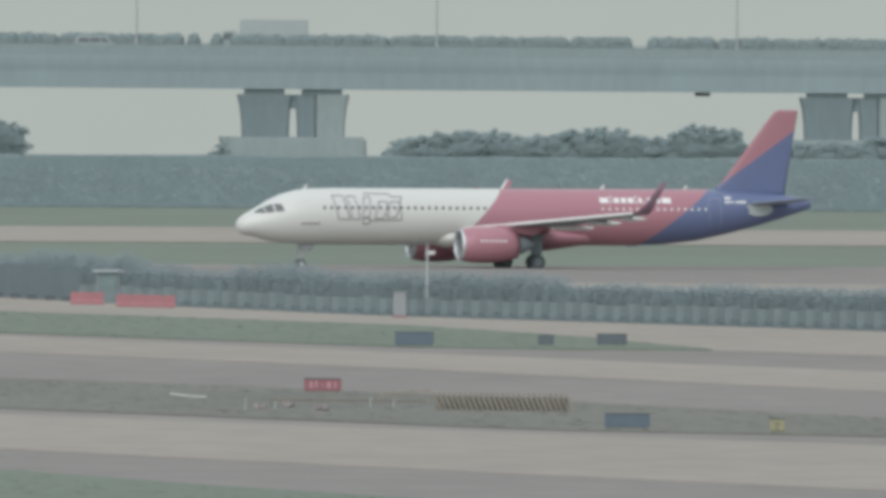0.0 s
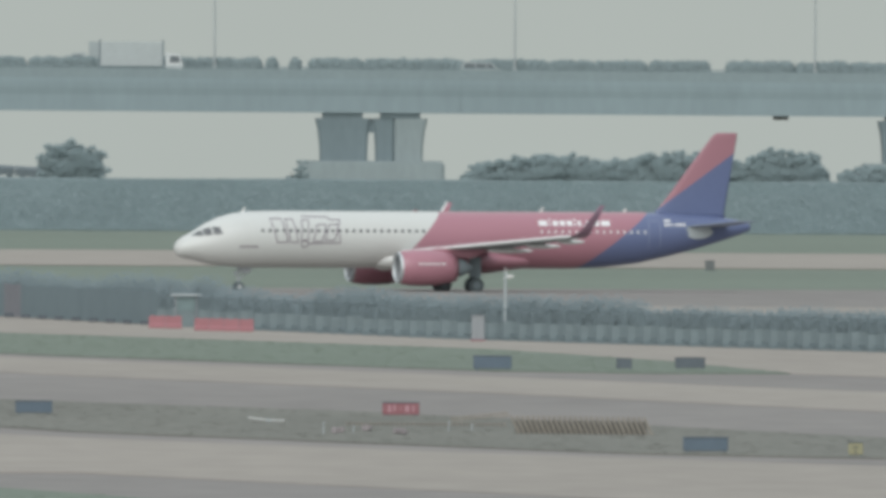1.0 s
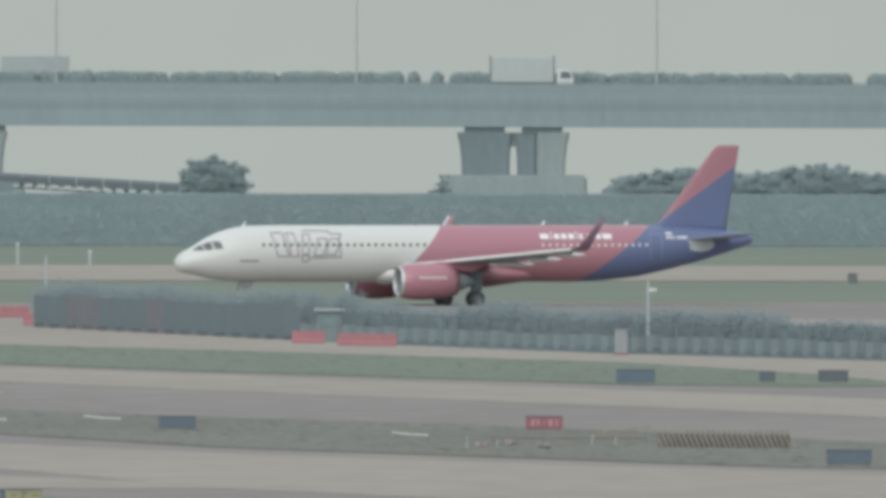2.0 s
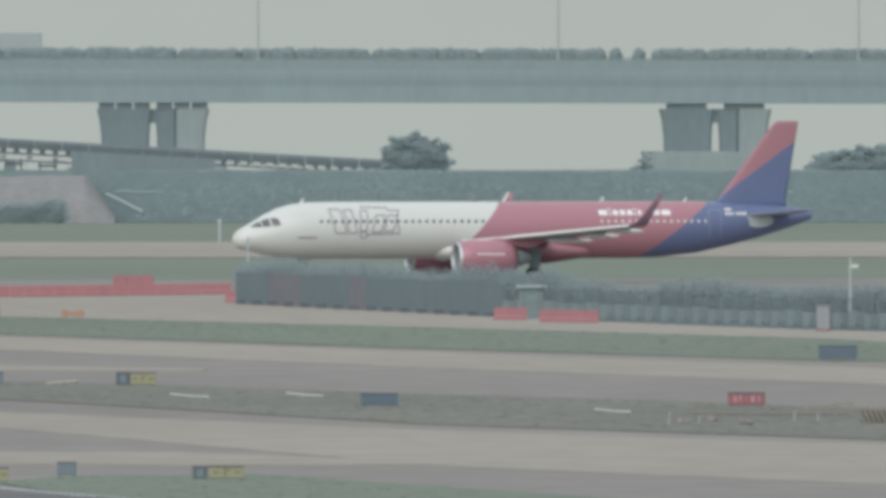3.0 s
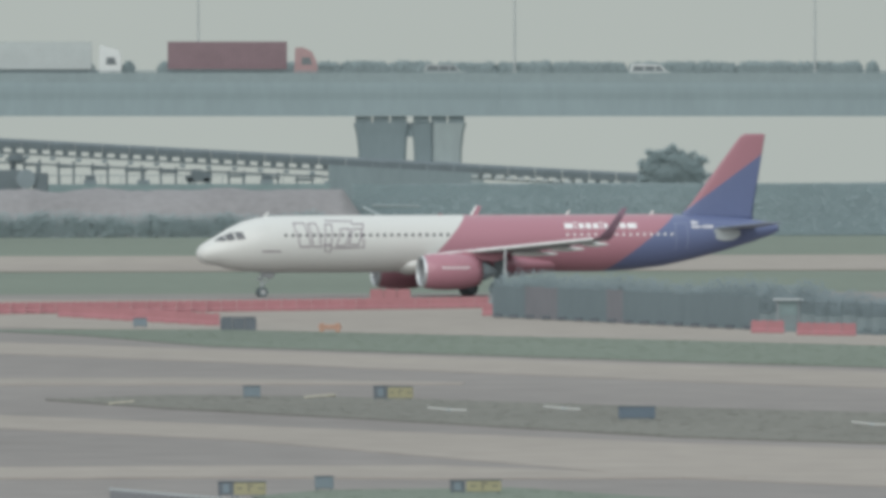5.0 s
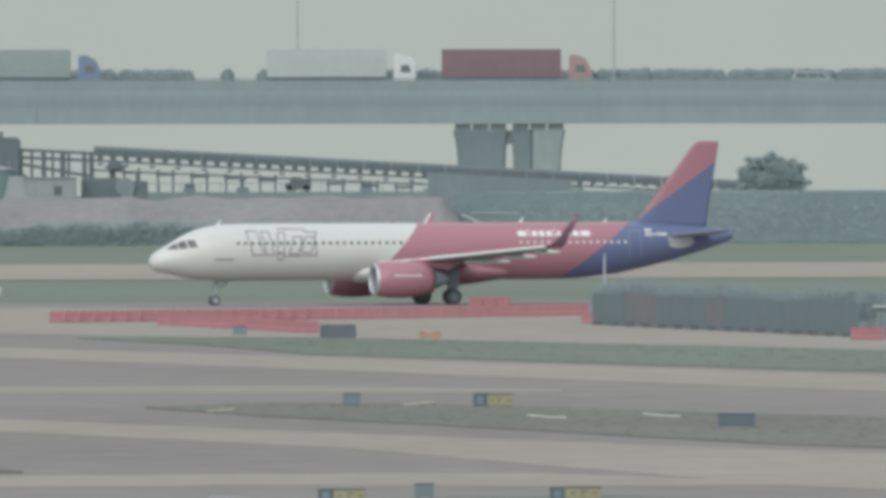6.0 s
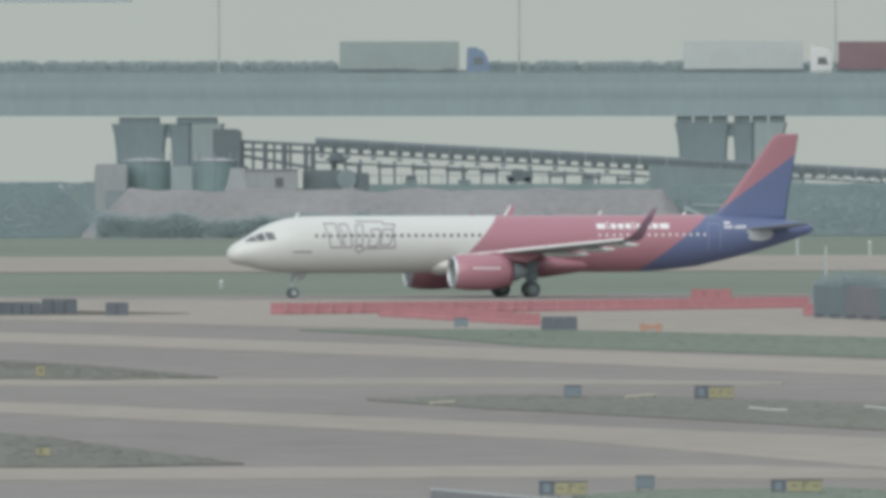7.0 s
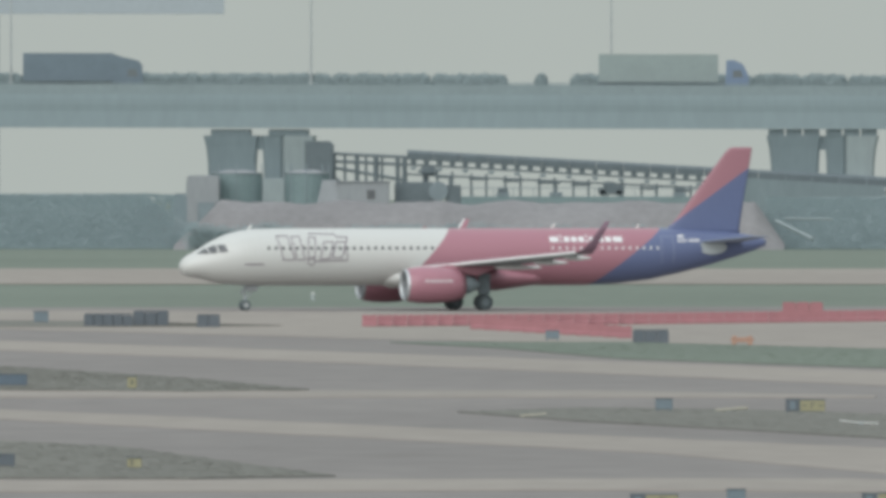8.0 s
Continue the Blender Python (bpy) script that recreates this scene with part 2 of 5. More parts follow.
def livery():
    """White nose, magenta middle and indigo tail, parted by slanting lines; the fin is magenta above, indigo below."""
    m = material("aircraft_livery", (0.64, 0.64, 0.615), 0.38, 0.02, 0.3, coat=0.2, local=True)
    n, k = m.node_tree.nodes, m.node_tree.links
    b = n["Principled BSDF"]
    co = n.new("ShaderNodeTexCoord")
    sep = n.new("ShaderNodeSeparateXYZ")
    k.new(co.outputs["Object"], sep.inputs[0])

    def side(a, c, width):
        """1 where x > a + c * z"""
        q = n.new("ShaderNodeMath")
        q.operation = "MULTIPLY_ADD"
        q.inputs[1].default_value, q.inputs[2].default_value = -c, -a
        k.new(sep.outputs["Z"], q.inputs[0])
        p = n.new("ShaderNodeMath")
        p.operation = "ADD"
        k.new(sep.outputs["X"], p.inputs[0])
        k.new(q.outputs[0], p.inputs[1])
        r = n.new("ShaderNodeMapRange")
        r.inputs["From Min"].default_value, r.inputs["From Max"].default_value = -width, width
        k.new(p.outputs[0], r.inputs["Value"])
        return r.outputs[0]

    base = b.inputs["Base Color"].links[0].from_socket
    rows = ((side(-7.1, 0.93, 0.04), (0.415, 0.195, 0.238, 1)), (side(6.5, 1.33, 0.04), (0.135, 0.165, 0.295, 1)))
    for fac, col in rows:
        x = n.new("ShaderNodeMix")
        x.data_type = "RGBA"
        k.new(fac, x.inputs["Factor"])
        k.new(base, x.inputs["A"])
        x.inputs["B"].default_value = col
        base = x.outputs["Result"]
    k.new(base, b.inputs["Base Color"])
    return m


LIVERY = livery()


# ---- builders ----
def part(name, bm, mat, parent=None, label="", smooth=False):
    me = bpy.data.meshes.new(name)
    bmesh.ops.recalc_face_normals(bm, faces=bm.faces)
    bm.to_mesh(me)
    bm.free()
    if smooth:
        for p in me.polygons:
            p.use_smooth = True
    for m in (mat if isinstance(mat, (list, tuple)) else (mat,)):
        me.materials.append(m)
    ob = new(name, me)
    ob.parent = parent
    if label:
        tagged(ob, label)
    return ob


def root(name, place, label, category, group="", kind="", rz=0.0):
    e = new(name)
    e.matrix_basis = pose(*place, 0, 0, rz)
    return tagged(e, label, category, group, kind)


def box(bm, c, s, rz=0.0, bevel=0.0, taper=1.0, rx=0.0, ry=0.0):
    r = bmesh.ops.create_cube(bm, size=1.0)
    for v in r["verts"]:
        f = taper if v.co.z > 0 else 1.0
        v.co = Vector((v.co.x * s[0] * f, v.co.y * s[1] * f, v.co.z * s[2]))
    if bevel:
        es = list({e for v in r["verts"] for e in v.link_edges})
        out = bmesh.ops.bevel(bm, geom=es, offset=bevel, segments=2, affect="EDGES")
        vs = list({v for f in out["faces"] for v in f.verts} | {v for v in r["verts"] if v.is_valid})
    else:
        vs = r["verts"]
    bmesh.ops.transform(bm, matrix=pose(*c, rx, ry, rz), verts=vs)


def rod(bm, p, q, r, seg=8, r2=None):
    p, q = Vector(p), Vector(q)
    d = q - p
    m = Matrix.Translation((p + q) / 2) @ d.to_track_quat("Z", "Y").to_matrix().to_4x4()
    bmesh.ops.create_cone(bm, cap_ends=True, segments=seg, radius1=r, radius2=r if r2 is None else r2, depth=d.length, matrix=m)


def rings(bm, loops, closed=True, cap=True):
    """Skin a list of equal loops of points."""
    vs = [[bm.verts.new(p) for p in lp] for lp in loops]
    n = len(vs[0])
    for a, b in zip(vs, vs[1:]):
        for i in range(n if closed else n - 1):
            bm.faces.new((a[i], a[(i + 1) % n], b[(i + 1) % n], b[i]))
    if cap:
        bm.faces.new(vs[0])
        bm.faces.new(vs[-1])
    return vs


def lathe(bm, prof, axis_y, axis_z, seg=28, cap=True):
    """Profile of (x, r) turned about the line y, z along x."""
    rings(bm, [[(x, axis_y + r * math.cos(2 * math.pi * i / seg), axis_z + r * math.sin(2 * math.pi * i / seg)) for i in range(seg)] for x, r in prof], cap=cap)


def sheet(name, pts, z, mat, label, category, thick=0.05):
    """A flat paved or grown area with an edge."""
    bm = bmesh.new()
    top = [bm.verts.new((x, y, z)) for x, y in pts]
    low = [bm.verts.new((x, y, z - thick)) for x, y in pts]
    bm.faces.new(top)
    for i in range(len(pts)):
        j = (i + 1) % len(pts)
        bm.faces.new((top[i], low[i], low[j], top[j]))
    bmesh.ops.triangulate(bm, faces=[f for f in bm.faces if len(f.verts) > 4])
    ob = part(name, bm, mat)
    return tagged(ob, label, category, kind="structure")


def inside(x, y, pts):
    c = False
    for i in range(len(pts)):
        (x1, y1), (x2, y2) = pts[i - 1], pts[i]
        if (y1 > y) != (y2 > y) and x < (x2 - x1) * (y - y1) / (y2 - y1) + x1:
            c = not c
    return c


def mesh_of(name, verts, faces, mat, parent=None):
    me = bpy.data.meshes.new(name)
    me.from_pydata(verts, [], faces)
    me.materials.append(mat)
    ob = new(name, me)
    ob.parent = parent
    return ob


def lump():
    """Corners and faces of a coarse ball, to be made uneven."""
    bm = bmesh.new()
    bmesh.ops.create_icosphere(bm, subdivisions=2, radius=1.0)
    v = [q.co.copy() for q in bm.verts]
    f = [tuple(q.index for q in t.verts) for t in bm.faces]
    bm.free()
    return v, f


LUMP = lump()


def leaves(rng, blobs, count, size, core=0.9, lift=0.0, reach=1.14):
    """Clumps (x, y, z, rx, ry, rz): an uneven dense core and many small leaf blades on its skin."""
    verts, faces = [], []
    vol = [b[3] * b[5] for b in blobs]
    for b, w in zip(blobs, vol):
        o = len(verts)
        ph = rng.uniform(0, 50)
        for q in LUMP[0] if core else ():
            k = core * (1.0 + 0.28 * noise.noise(q * 2.1 + Vector((ph, 0, 0))))
            verts.append(Vector((b[0] + q.x * b[3] * k, b[1] + q.y * b[4] * k, b[2] + q.z * b[5] * k)))
        if core:
            faces += [tuple(i + o for i in t) for t in LUMP[1]]
        for _ in range(max(4, int(count * w / sum(vol)))):
            d = Vector((rng.gauss(0, 1), -abs(rng.gauss(0, 1)) if rng.random() < 0.7 else rng.gauss(0, 1), rng.gauss(0, 1))).normalized()
            r = rng.uniform(0.84 if core else 0.1, reach)
            p = Vector((b[0] + d.x * b[3] * r, b[1] + d.y * b[4] * r, b[2] + d.z * b[5] * r))
            d = (d * (1 - 0.66 * lift) + Vector((0, -0.68, 0.66)) * lift).normalized()  # blades are turned up and towards the camera to look brighter
            t = d.cross(Vector((rng.gauss(0, 1), rng.gauss(0, 1), rng.gauss(0, 1)))).normalized()
            a = (t + d * rng.uniform(-0.4, 0.6)) * size * rng.uniform(0.6, 1.3)
            c = d.cross(t).normalized() * size * rng.uniform(0.4, 0.8)
            i = len(verts)
            verts += [p - a, p + c, p + a, p - c]
            faces.append((i, i + 1, i + 2, i + 3))
    return verts, faces


# ---- ground and pavement ----
def ground():
    bm = bmesh.new()
    bmesh.ops.create_grid(bm, x_segments=8, y_segments=16, size=1.0)
    for v in bm.verts:
        v.co = Vector((v.co.x * 1500, 2200 + v.co.y * 2300, -0.1))
    tagged(part("ground", bm, GRASS), "wide airfield ground of dull mown grass", "ground", kind="structure")
    apron = [(-131.90, 2511.39), (133.55, 2569.93), (36.66, 705.37), (-37.05, 705.37)]
    sheet("runway_pavement", apron, 0.0, CONCRETE, "wide weathered grey concrete runway and taxiway pavement", "pavement")
    far = [(-157.78, 3004.09), (156.11, 3004.09), (145.79, 2805.34), (-146.97, 2798.22)]
    sheet("far_taxiway", far, -0.02, PALE_CONCRETE, "pale concrete taxiway strip beyond the grass", "taxiway")
    tops = [(-131.90, 2511.39), (-5.96, 2466.44), (12.13, 2381.21), (19.24, 2381.21), (33.20, 2381.21), (73.21, 2381.21)]
    lows = [(57.16, 1859.19), (44.71, 1897.59), (30.61, 2037.89), (6.33, 2120.19), (-23.33, 2205.00), (-38.70, 2236.31), (-66.32, 2321.05), (-127.83, 2433.77)]
    sheet("edge_strip", tops + lows, 0.03, PALE_CONCRETE, "pale tan concrete edge strip along the fence", "pavement")
    l1 = [(-127.83, 2433.77), (-63.51, 2222.78), (-49.11, 2170.28), (-20.25, 2060.75), (5.85, 1958.26), (28.12, 1871.82), (51.00, 1783.98), (86.42, 1662.90),
          (79.24, 1524.90), (48.27, 1688.36), (26.80, 1783.98), (5.57, 1865.48), (-19.45, 1979.35), (-47.43, 2096.01), (-61.40, 2149.12), (-124.26, 2365.88)]
    sheet("taxi_lane", l1, 0.03, PALE_CONCRETE, "pale worn concrete lane across the pavement", "pavement")
    l2 = [(-102.85, 1958.26), (-50.97, 1783.98), (-39.41, 1741.71), (-16.22, 1650.45), (4.70, 1572.75), (22.84, 1520.69), (42.14, 1473.93), (72.25, 1390.29),
          (64.16, 1234.60), (38.07, 1331.52), (20.83, 1386.79), (4.32, 1444.95), (-15.61, 1588.62), (-38.15, 1685.78), (-49.61, 1736.22), (-100.18, 1907.44)]
    sheet("taxi_lane", l2, 0.03, PALE_CONCRETE, "broad pale concrete lane across the pavement", "pavement")
    l3 = [(-77.31, 1471.96), (-14.62, 1487.85), (-5.76, 1487.85), (7.15, 1444.95), (-5.58, 1443.06), (-14.24, 1448.75), (-75.30, 1433.68)]
    sheet("taxi_lane", l3, 0.05, PALE_CONCRETE, "pale concrete lane in the foreground", "pavement")
    l4 = [(-98.31, 1881.0), (-22.0, 1886.0), (-6.0, 1859.0), (-6.2, 1850.0), (-22.0, 1850.0), (-97.16, 1846.0)]
    road = [(-18.96, 1404.46), (-5.10, 1317.20), (-3.38, 872.92), (-11.79, 872.92)]
    sheet("service_road", road, 0.06, SERVICE, "dark asphalt service road beside the near verge", "road")
    for line in ([(-14.09, 1779.66), (-12.56, 1792.68), (-12.47, 1788.03), (-13.94, 1775.36)], [(-23.74, 1750.00), (-22.57, 1761.18), (-22.46, 1756.69), (-23.57, 1745.57)]):
        sheet("painted_line", line, 0.09, LINE_YELLOW, "short yellow painted taxi line", "marking")
    sheet("painted_line", l4, 0.04, PALE_CONCRETE, "faded pale painted line on the pavement", "marking")


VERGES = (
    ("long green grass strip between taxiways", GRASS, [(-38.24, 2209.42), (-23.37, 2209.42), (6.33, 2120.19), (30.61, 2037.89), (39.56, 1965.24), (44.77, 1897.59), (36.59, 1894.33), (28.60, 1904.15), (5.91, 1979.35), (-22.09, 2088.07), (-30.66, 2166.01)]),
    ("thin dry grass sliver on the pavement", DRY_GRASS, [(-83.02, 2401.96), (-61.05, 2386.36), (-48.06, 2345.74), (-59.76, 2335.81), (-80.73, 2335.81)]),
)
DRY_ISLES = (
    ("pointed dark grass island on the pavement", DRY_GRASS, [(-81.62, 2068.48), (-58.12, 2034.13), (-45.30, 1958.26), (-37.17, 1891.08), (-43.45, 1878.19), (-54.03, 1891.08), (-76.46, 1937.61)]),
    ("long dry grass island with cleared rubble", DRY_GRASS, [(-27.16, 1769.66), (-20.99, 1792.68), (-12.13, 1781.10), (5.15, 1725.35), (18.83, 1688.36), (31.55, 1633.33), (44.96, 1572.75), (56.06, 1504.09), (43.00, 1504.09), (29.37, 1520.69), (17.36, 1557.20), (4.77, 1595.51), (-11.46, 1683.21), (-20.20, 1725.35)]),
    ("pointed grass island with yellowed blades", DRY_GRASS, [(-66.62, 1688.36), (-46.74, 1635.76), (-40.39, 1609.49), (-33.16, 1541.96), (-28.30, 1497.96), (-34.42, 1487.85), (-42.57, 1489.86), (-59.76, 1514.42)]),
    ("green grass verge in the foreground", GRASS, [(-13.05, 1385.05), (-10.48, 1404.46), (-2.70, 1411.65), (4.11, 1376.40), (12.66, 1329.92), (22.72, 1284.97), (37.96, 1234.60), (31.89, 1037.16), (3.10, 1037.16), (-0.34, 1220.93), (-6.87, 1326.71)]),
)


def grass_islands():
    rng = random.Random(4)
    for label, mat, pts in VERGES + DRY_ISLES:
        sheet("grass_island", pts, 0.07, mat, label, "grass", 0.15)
        xs, ys = [p[0] for p in pts], [p[1] for p in pts]
        verts, faces = [], []
        tries = 0
        while len(faces) < 5000 and tries < 60000:
            tries += 1
            x, y = rng.uniform(min(xs), max(xs)), rng.uniform(min(ys), max(ys))
            if abs(x) > 60 or not inside(x, y, pts):
                continue
            hgt = rng.uniform(0.012, 0.026) * (1.0 + 0.25 * max(0.0, noise.noise(Vector((x * 0.25, y * 0.05, 0)))))
            for _ in range(3):
                a = rng.uniform(-0.5, 0.5)
                dx, dy = math.cos(a) * 0.2, math.sin(a) * 0.2
                ox, oy = rng.uniform(-0.2, 0.2), rng.uniform(-0.2, 0.2)
                i = len(verts)
                verts += [(x + ox - dx, y + oy - dy, 0.06), (x + ox + dx, y + oy + dy, 0.06), (x + ox + rng.uniform(-0.1, 0.1), y + oy, 0.07 + hgt)]
                faces.append((i, i + 1, i + 2))
        ob = mesh_of("grass_tufts", verts, faces, DRY_TUFT if mat is DRY_GRASS else TUFT)
        tagged(ob, "short uneven grass tufts on a verge", "grass", kind="stuff")


ground()
grass_islands()


# ---- elevated road ----
BY = 3540.0            # near face of the bridge
BL, BR = -330.0, 330.0
BRIDGE_TILT = 0.115    # the road falls a little to the right


def bridge():
    b = root("elevated_road", (0, 0, 0), "long grey concrete elevated road on paired flared piers", "bridge")
    b.matrix_basis = Matrix.Translation((0, BY, 10.98)) @ pose(0, 0, 0, 0, BRIDGE_TILT, 0)
    # box girder in spans; local z 0 is its underside
    sec = [(0.5, 3.3), (0.5, 3.45), (0.0, 3.45), (0.0, 2.95), (0.04, 2.4), (0.16, 1.7), (0.2, 0.0), (25.8, 0.0), (25.84, 1.7), (25.96, 2.4), (26, 2.95), (26, 3.45), (25.5, 3.45)]
    x = -352.6
    while x < 330:
        bm = bmesh.new()
        x2 = x + 57.46
        rings(bm, [[(q, y, z) for y, z in sec] for q in (x + 0.01, x2 - 0.01)])
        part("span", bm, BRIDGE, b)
        for yy in (0.0, 25.6):
            bm = bmesh.new()
            m = 12
            step = (x2 - x) / m
            for i in range(m):
                box(bm, (x + step * (i + 0.5), yy + 0.18, 3.45 + 0.51), (step - 0.03, 0.3, 1.02))
            rod(bm, (x, yy + 0.18, 4.62), (x2, yy + 0.18, 4.62), 0.05, 6)
            for i in range(m * 2):
                rod(bm, (x + step * (i + 0.5) / 2, yy + 0.18, 4.45), (x + step * (i + 0.5) / 2, yy + 0.18, 4.62), 0.04, 5)
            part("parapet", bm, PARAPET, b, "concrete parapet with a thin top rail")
        bm = bmesh.new()
        box(bm, ((x + x2) / 2, 13, 3.47), (57.4, 24.6, 0.06))
        part("road_surface", bm, ASPHALT, b)
        bm = bmesh.new()
        box(bm, ((x + x2) / 2, 13, 3.75), (57.4, 1.6, 0.6), bevel=0.05)
        part("planter", bm, PARAPET, b, "low concrete median planter")
        x = x2
    # drain box and joint ledges under the girder edge
    for dx in (82.47,):
        bm = bmesh.new()
        box(bm, (dx, 5.2, -0.15), (1.6, 0.9, 0.5), bevel=0.08)
        part("drain_box", bm, RUBBLE, b)
    return b


def pier(px, slots):
    """Flared columns joined by a head beam on a plinth, with bearings on top; local z 0 is the ground."""
    p = root("bridge_pier", (px, BY + 2.75, 0), "paired flared concrete bridge columns on a stepped plinth", "bridge pier", "piers of the elevated road")
    flare = ((5.8, 0.0), (7.6, 0.06), (9.2, 0.24), (10.0, 0.44), (10.35, 0.48))
    # shade put into colour: left column dark, right one split dark and pale; the inner edges flare too
    for lo, hw, fl, fr, hd, mat in ((-5.25, -0.42, 1.0, 0.62, 2.0, PIER_SHADE), (0.42, 2.35, 0.62, 0.0, 1.85, PIER_SHADE), (2.36, 5.25, 0.0, 1.0, 2.0, PIER_LIT)):
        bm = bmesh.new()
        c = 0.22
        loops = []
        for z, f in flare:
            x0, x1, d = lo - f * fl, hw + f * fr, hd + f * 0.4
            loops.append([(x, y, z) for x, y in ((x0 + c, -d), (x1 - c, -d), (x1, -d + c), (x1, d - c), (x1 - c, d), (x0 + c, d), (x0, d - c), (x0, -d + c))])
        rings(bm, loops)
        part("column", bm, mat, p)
    bm = bmesh.new()
    rings(bm, [[(-0.35 - w, y, z), (0.35 + w, y, z), (0.35 + w, y, 10.3), (-0.35 - w, y, 10.3)] for y, w, z in ((-1.75, 0.02, 8.9), (1.75, 0.02, 8.9))])
    part("head_beam", bm, PIER_SHADE, p)
    for sx, mat in ((-2.95, PIER_SHADE), (2.95, PIER_SHADE)):
        for o, w in (((-1.8, 1.62), (0.0, 1.62), (1.8, 1.62)) if slots else ((0.0, 4.1),)):
            bm = bmesh.new()
            box(bm, (sx + o, 0, 10.66), (w, 4.3, 0.66), bevel=0.04)
            part("bearing", bm, mat, p)
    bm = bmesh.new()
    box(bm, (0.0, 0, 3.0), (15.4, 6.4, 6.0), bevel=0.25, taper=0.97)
    part("plinth", bm, PIER_LIT, p)
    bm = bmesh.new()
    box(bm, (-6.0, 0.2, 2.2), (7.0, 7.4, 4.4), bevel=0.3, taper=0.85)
    part("footing", bm, PIER_SHADE, p)
    return p


def hedge_row(rng, x, w):
    """One clipped hedge or round bush in the median planter."""
    top = 10.98 - math.tan(radians(BRIDGE_TILT)) * x
    if w < 2.0:
        blobs = [(x + w / 2, BY + 13, top + 4.75, 0.72, 0.7, 0.92)] * 2
    else:
        blobs = []
        q = x + 0.5
        while q < x + w - 0.3:
            blobs.append((q, BY + 13, top + 4.72 + rng.uniform(-0.06, 0.06), 0.85, 0.7, 0.92 + rng.uniform(-0.06, 0.06)))
            q += 0.7
    v, f = leaves(rng, blobs, int(w * 170), 0.08, 0.95, 1.0, 1.1)
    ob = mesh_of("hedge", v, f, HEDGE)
    tagged(ob, "clipped round bush in the road's median planter" if w < 2.0 else "clipped dark green hedge in the road's median planter", "hedge", "median hedges")


def median_hedge():
    """Long clipped hedges with three breaks, in which single round bushes stand."""
    rng = random.Random(9)
    for lo, hi in ((-240.0, -49.6), (-42.8, 29.0), (34.3, 75.6), (77.2, 240.0)):
        n = round((hi - lo) / 6.2)
        cuts = [lo] + sorted(lo + (hi - lo) * (i + rng.uniform(-0.25, 0.25)) / n for i in range(1, n)) + [hi]
        for p, q in zip(cuts, cuts[1:]):
            hedge_row(rng, p + 0.04, q - p - rng.uniform(0.0, 0.3))
    for x in (-46.0, 30.4, 32.8):
        hedge_row(rng, x - 0.75, 1.5)


def lamp_post(px):
    top = 10.98 - math.tan(radians(BRIDGE_TILT)) * px + 4.0
    p = root("street_lamp", (px, BY + 12.2, top), "tall thin pale grey double-arm street lamp", "street lamp", "lamps along the elevated road")
    bm = bmesh.new()
    rod(bm, (0, 0, 0), (0, 0, 11.5), 0.12, 8, 0.075)
    part("pole", bm, LAMP_GREY, p)
    bm = bmesh.new()
    rod(bm, (0, 0, 0), (0, 0, 0.7), 0.28, 8, 0.22)
    part("base", bm, LAMP_GREY, p)
    for s in (-1, 1):
        bm = bmesh.new()
        rod(bm, (0, 0, 11.4), (0, s * 2.2, 12.0), 0.07, 6)
        part("arm", bm, LAMP_GREY, p)
        bm = bmesh.new()
        box(bm, (0, s * 2.5, 12.03), (0.35, 0.9, 0.16), bevel=0.05)
        part("lamp_head", bm, LAMP_GREY, p)
    return p


bridge()
for u in (40.50, -17.04, -74.63, 98.10, -132.23, 155.69):
    pier(u, abs(u - -17.04) < 1)
median_hedge()
first_lamp = lamp_post(24.5)
for i in (-6, -5, -4, -3, -2, -1, 1, 2, 3, 4, 5):
    px = 24.5 + i * 30.82 - (1.65 if i < -1 else 0.0)
    copy_thing(first_lamp, pose(px, BY + 12.2, 14.98 - math.tan(radians(BRIDGE_TILT)) * px))


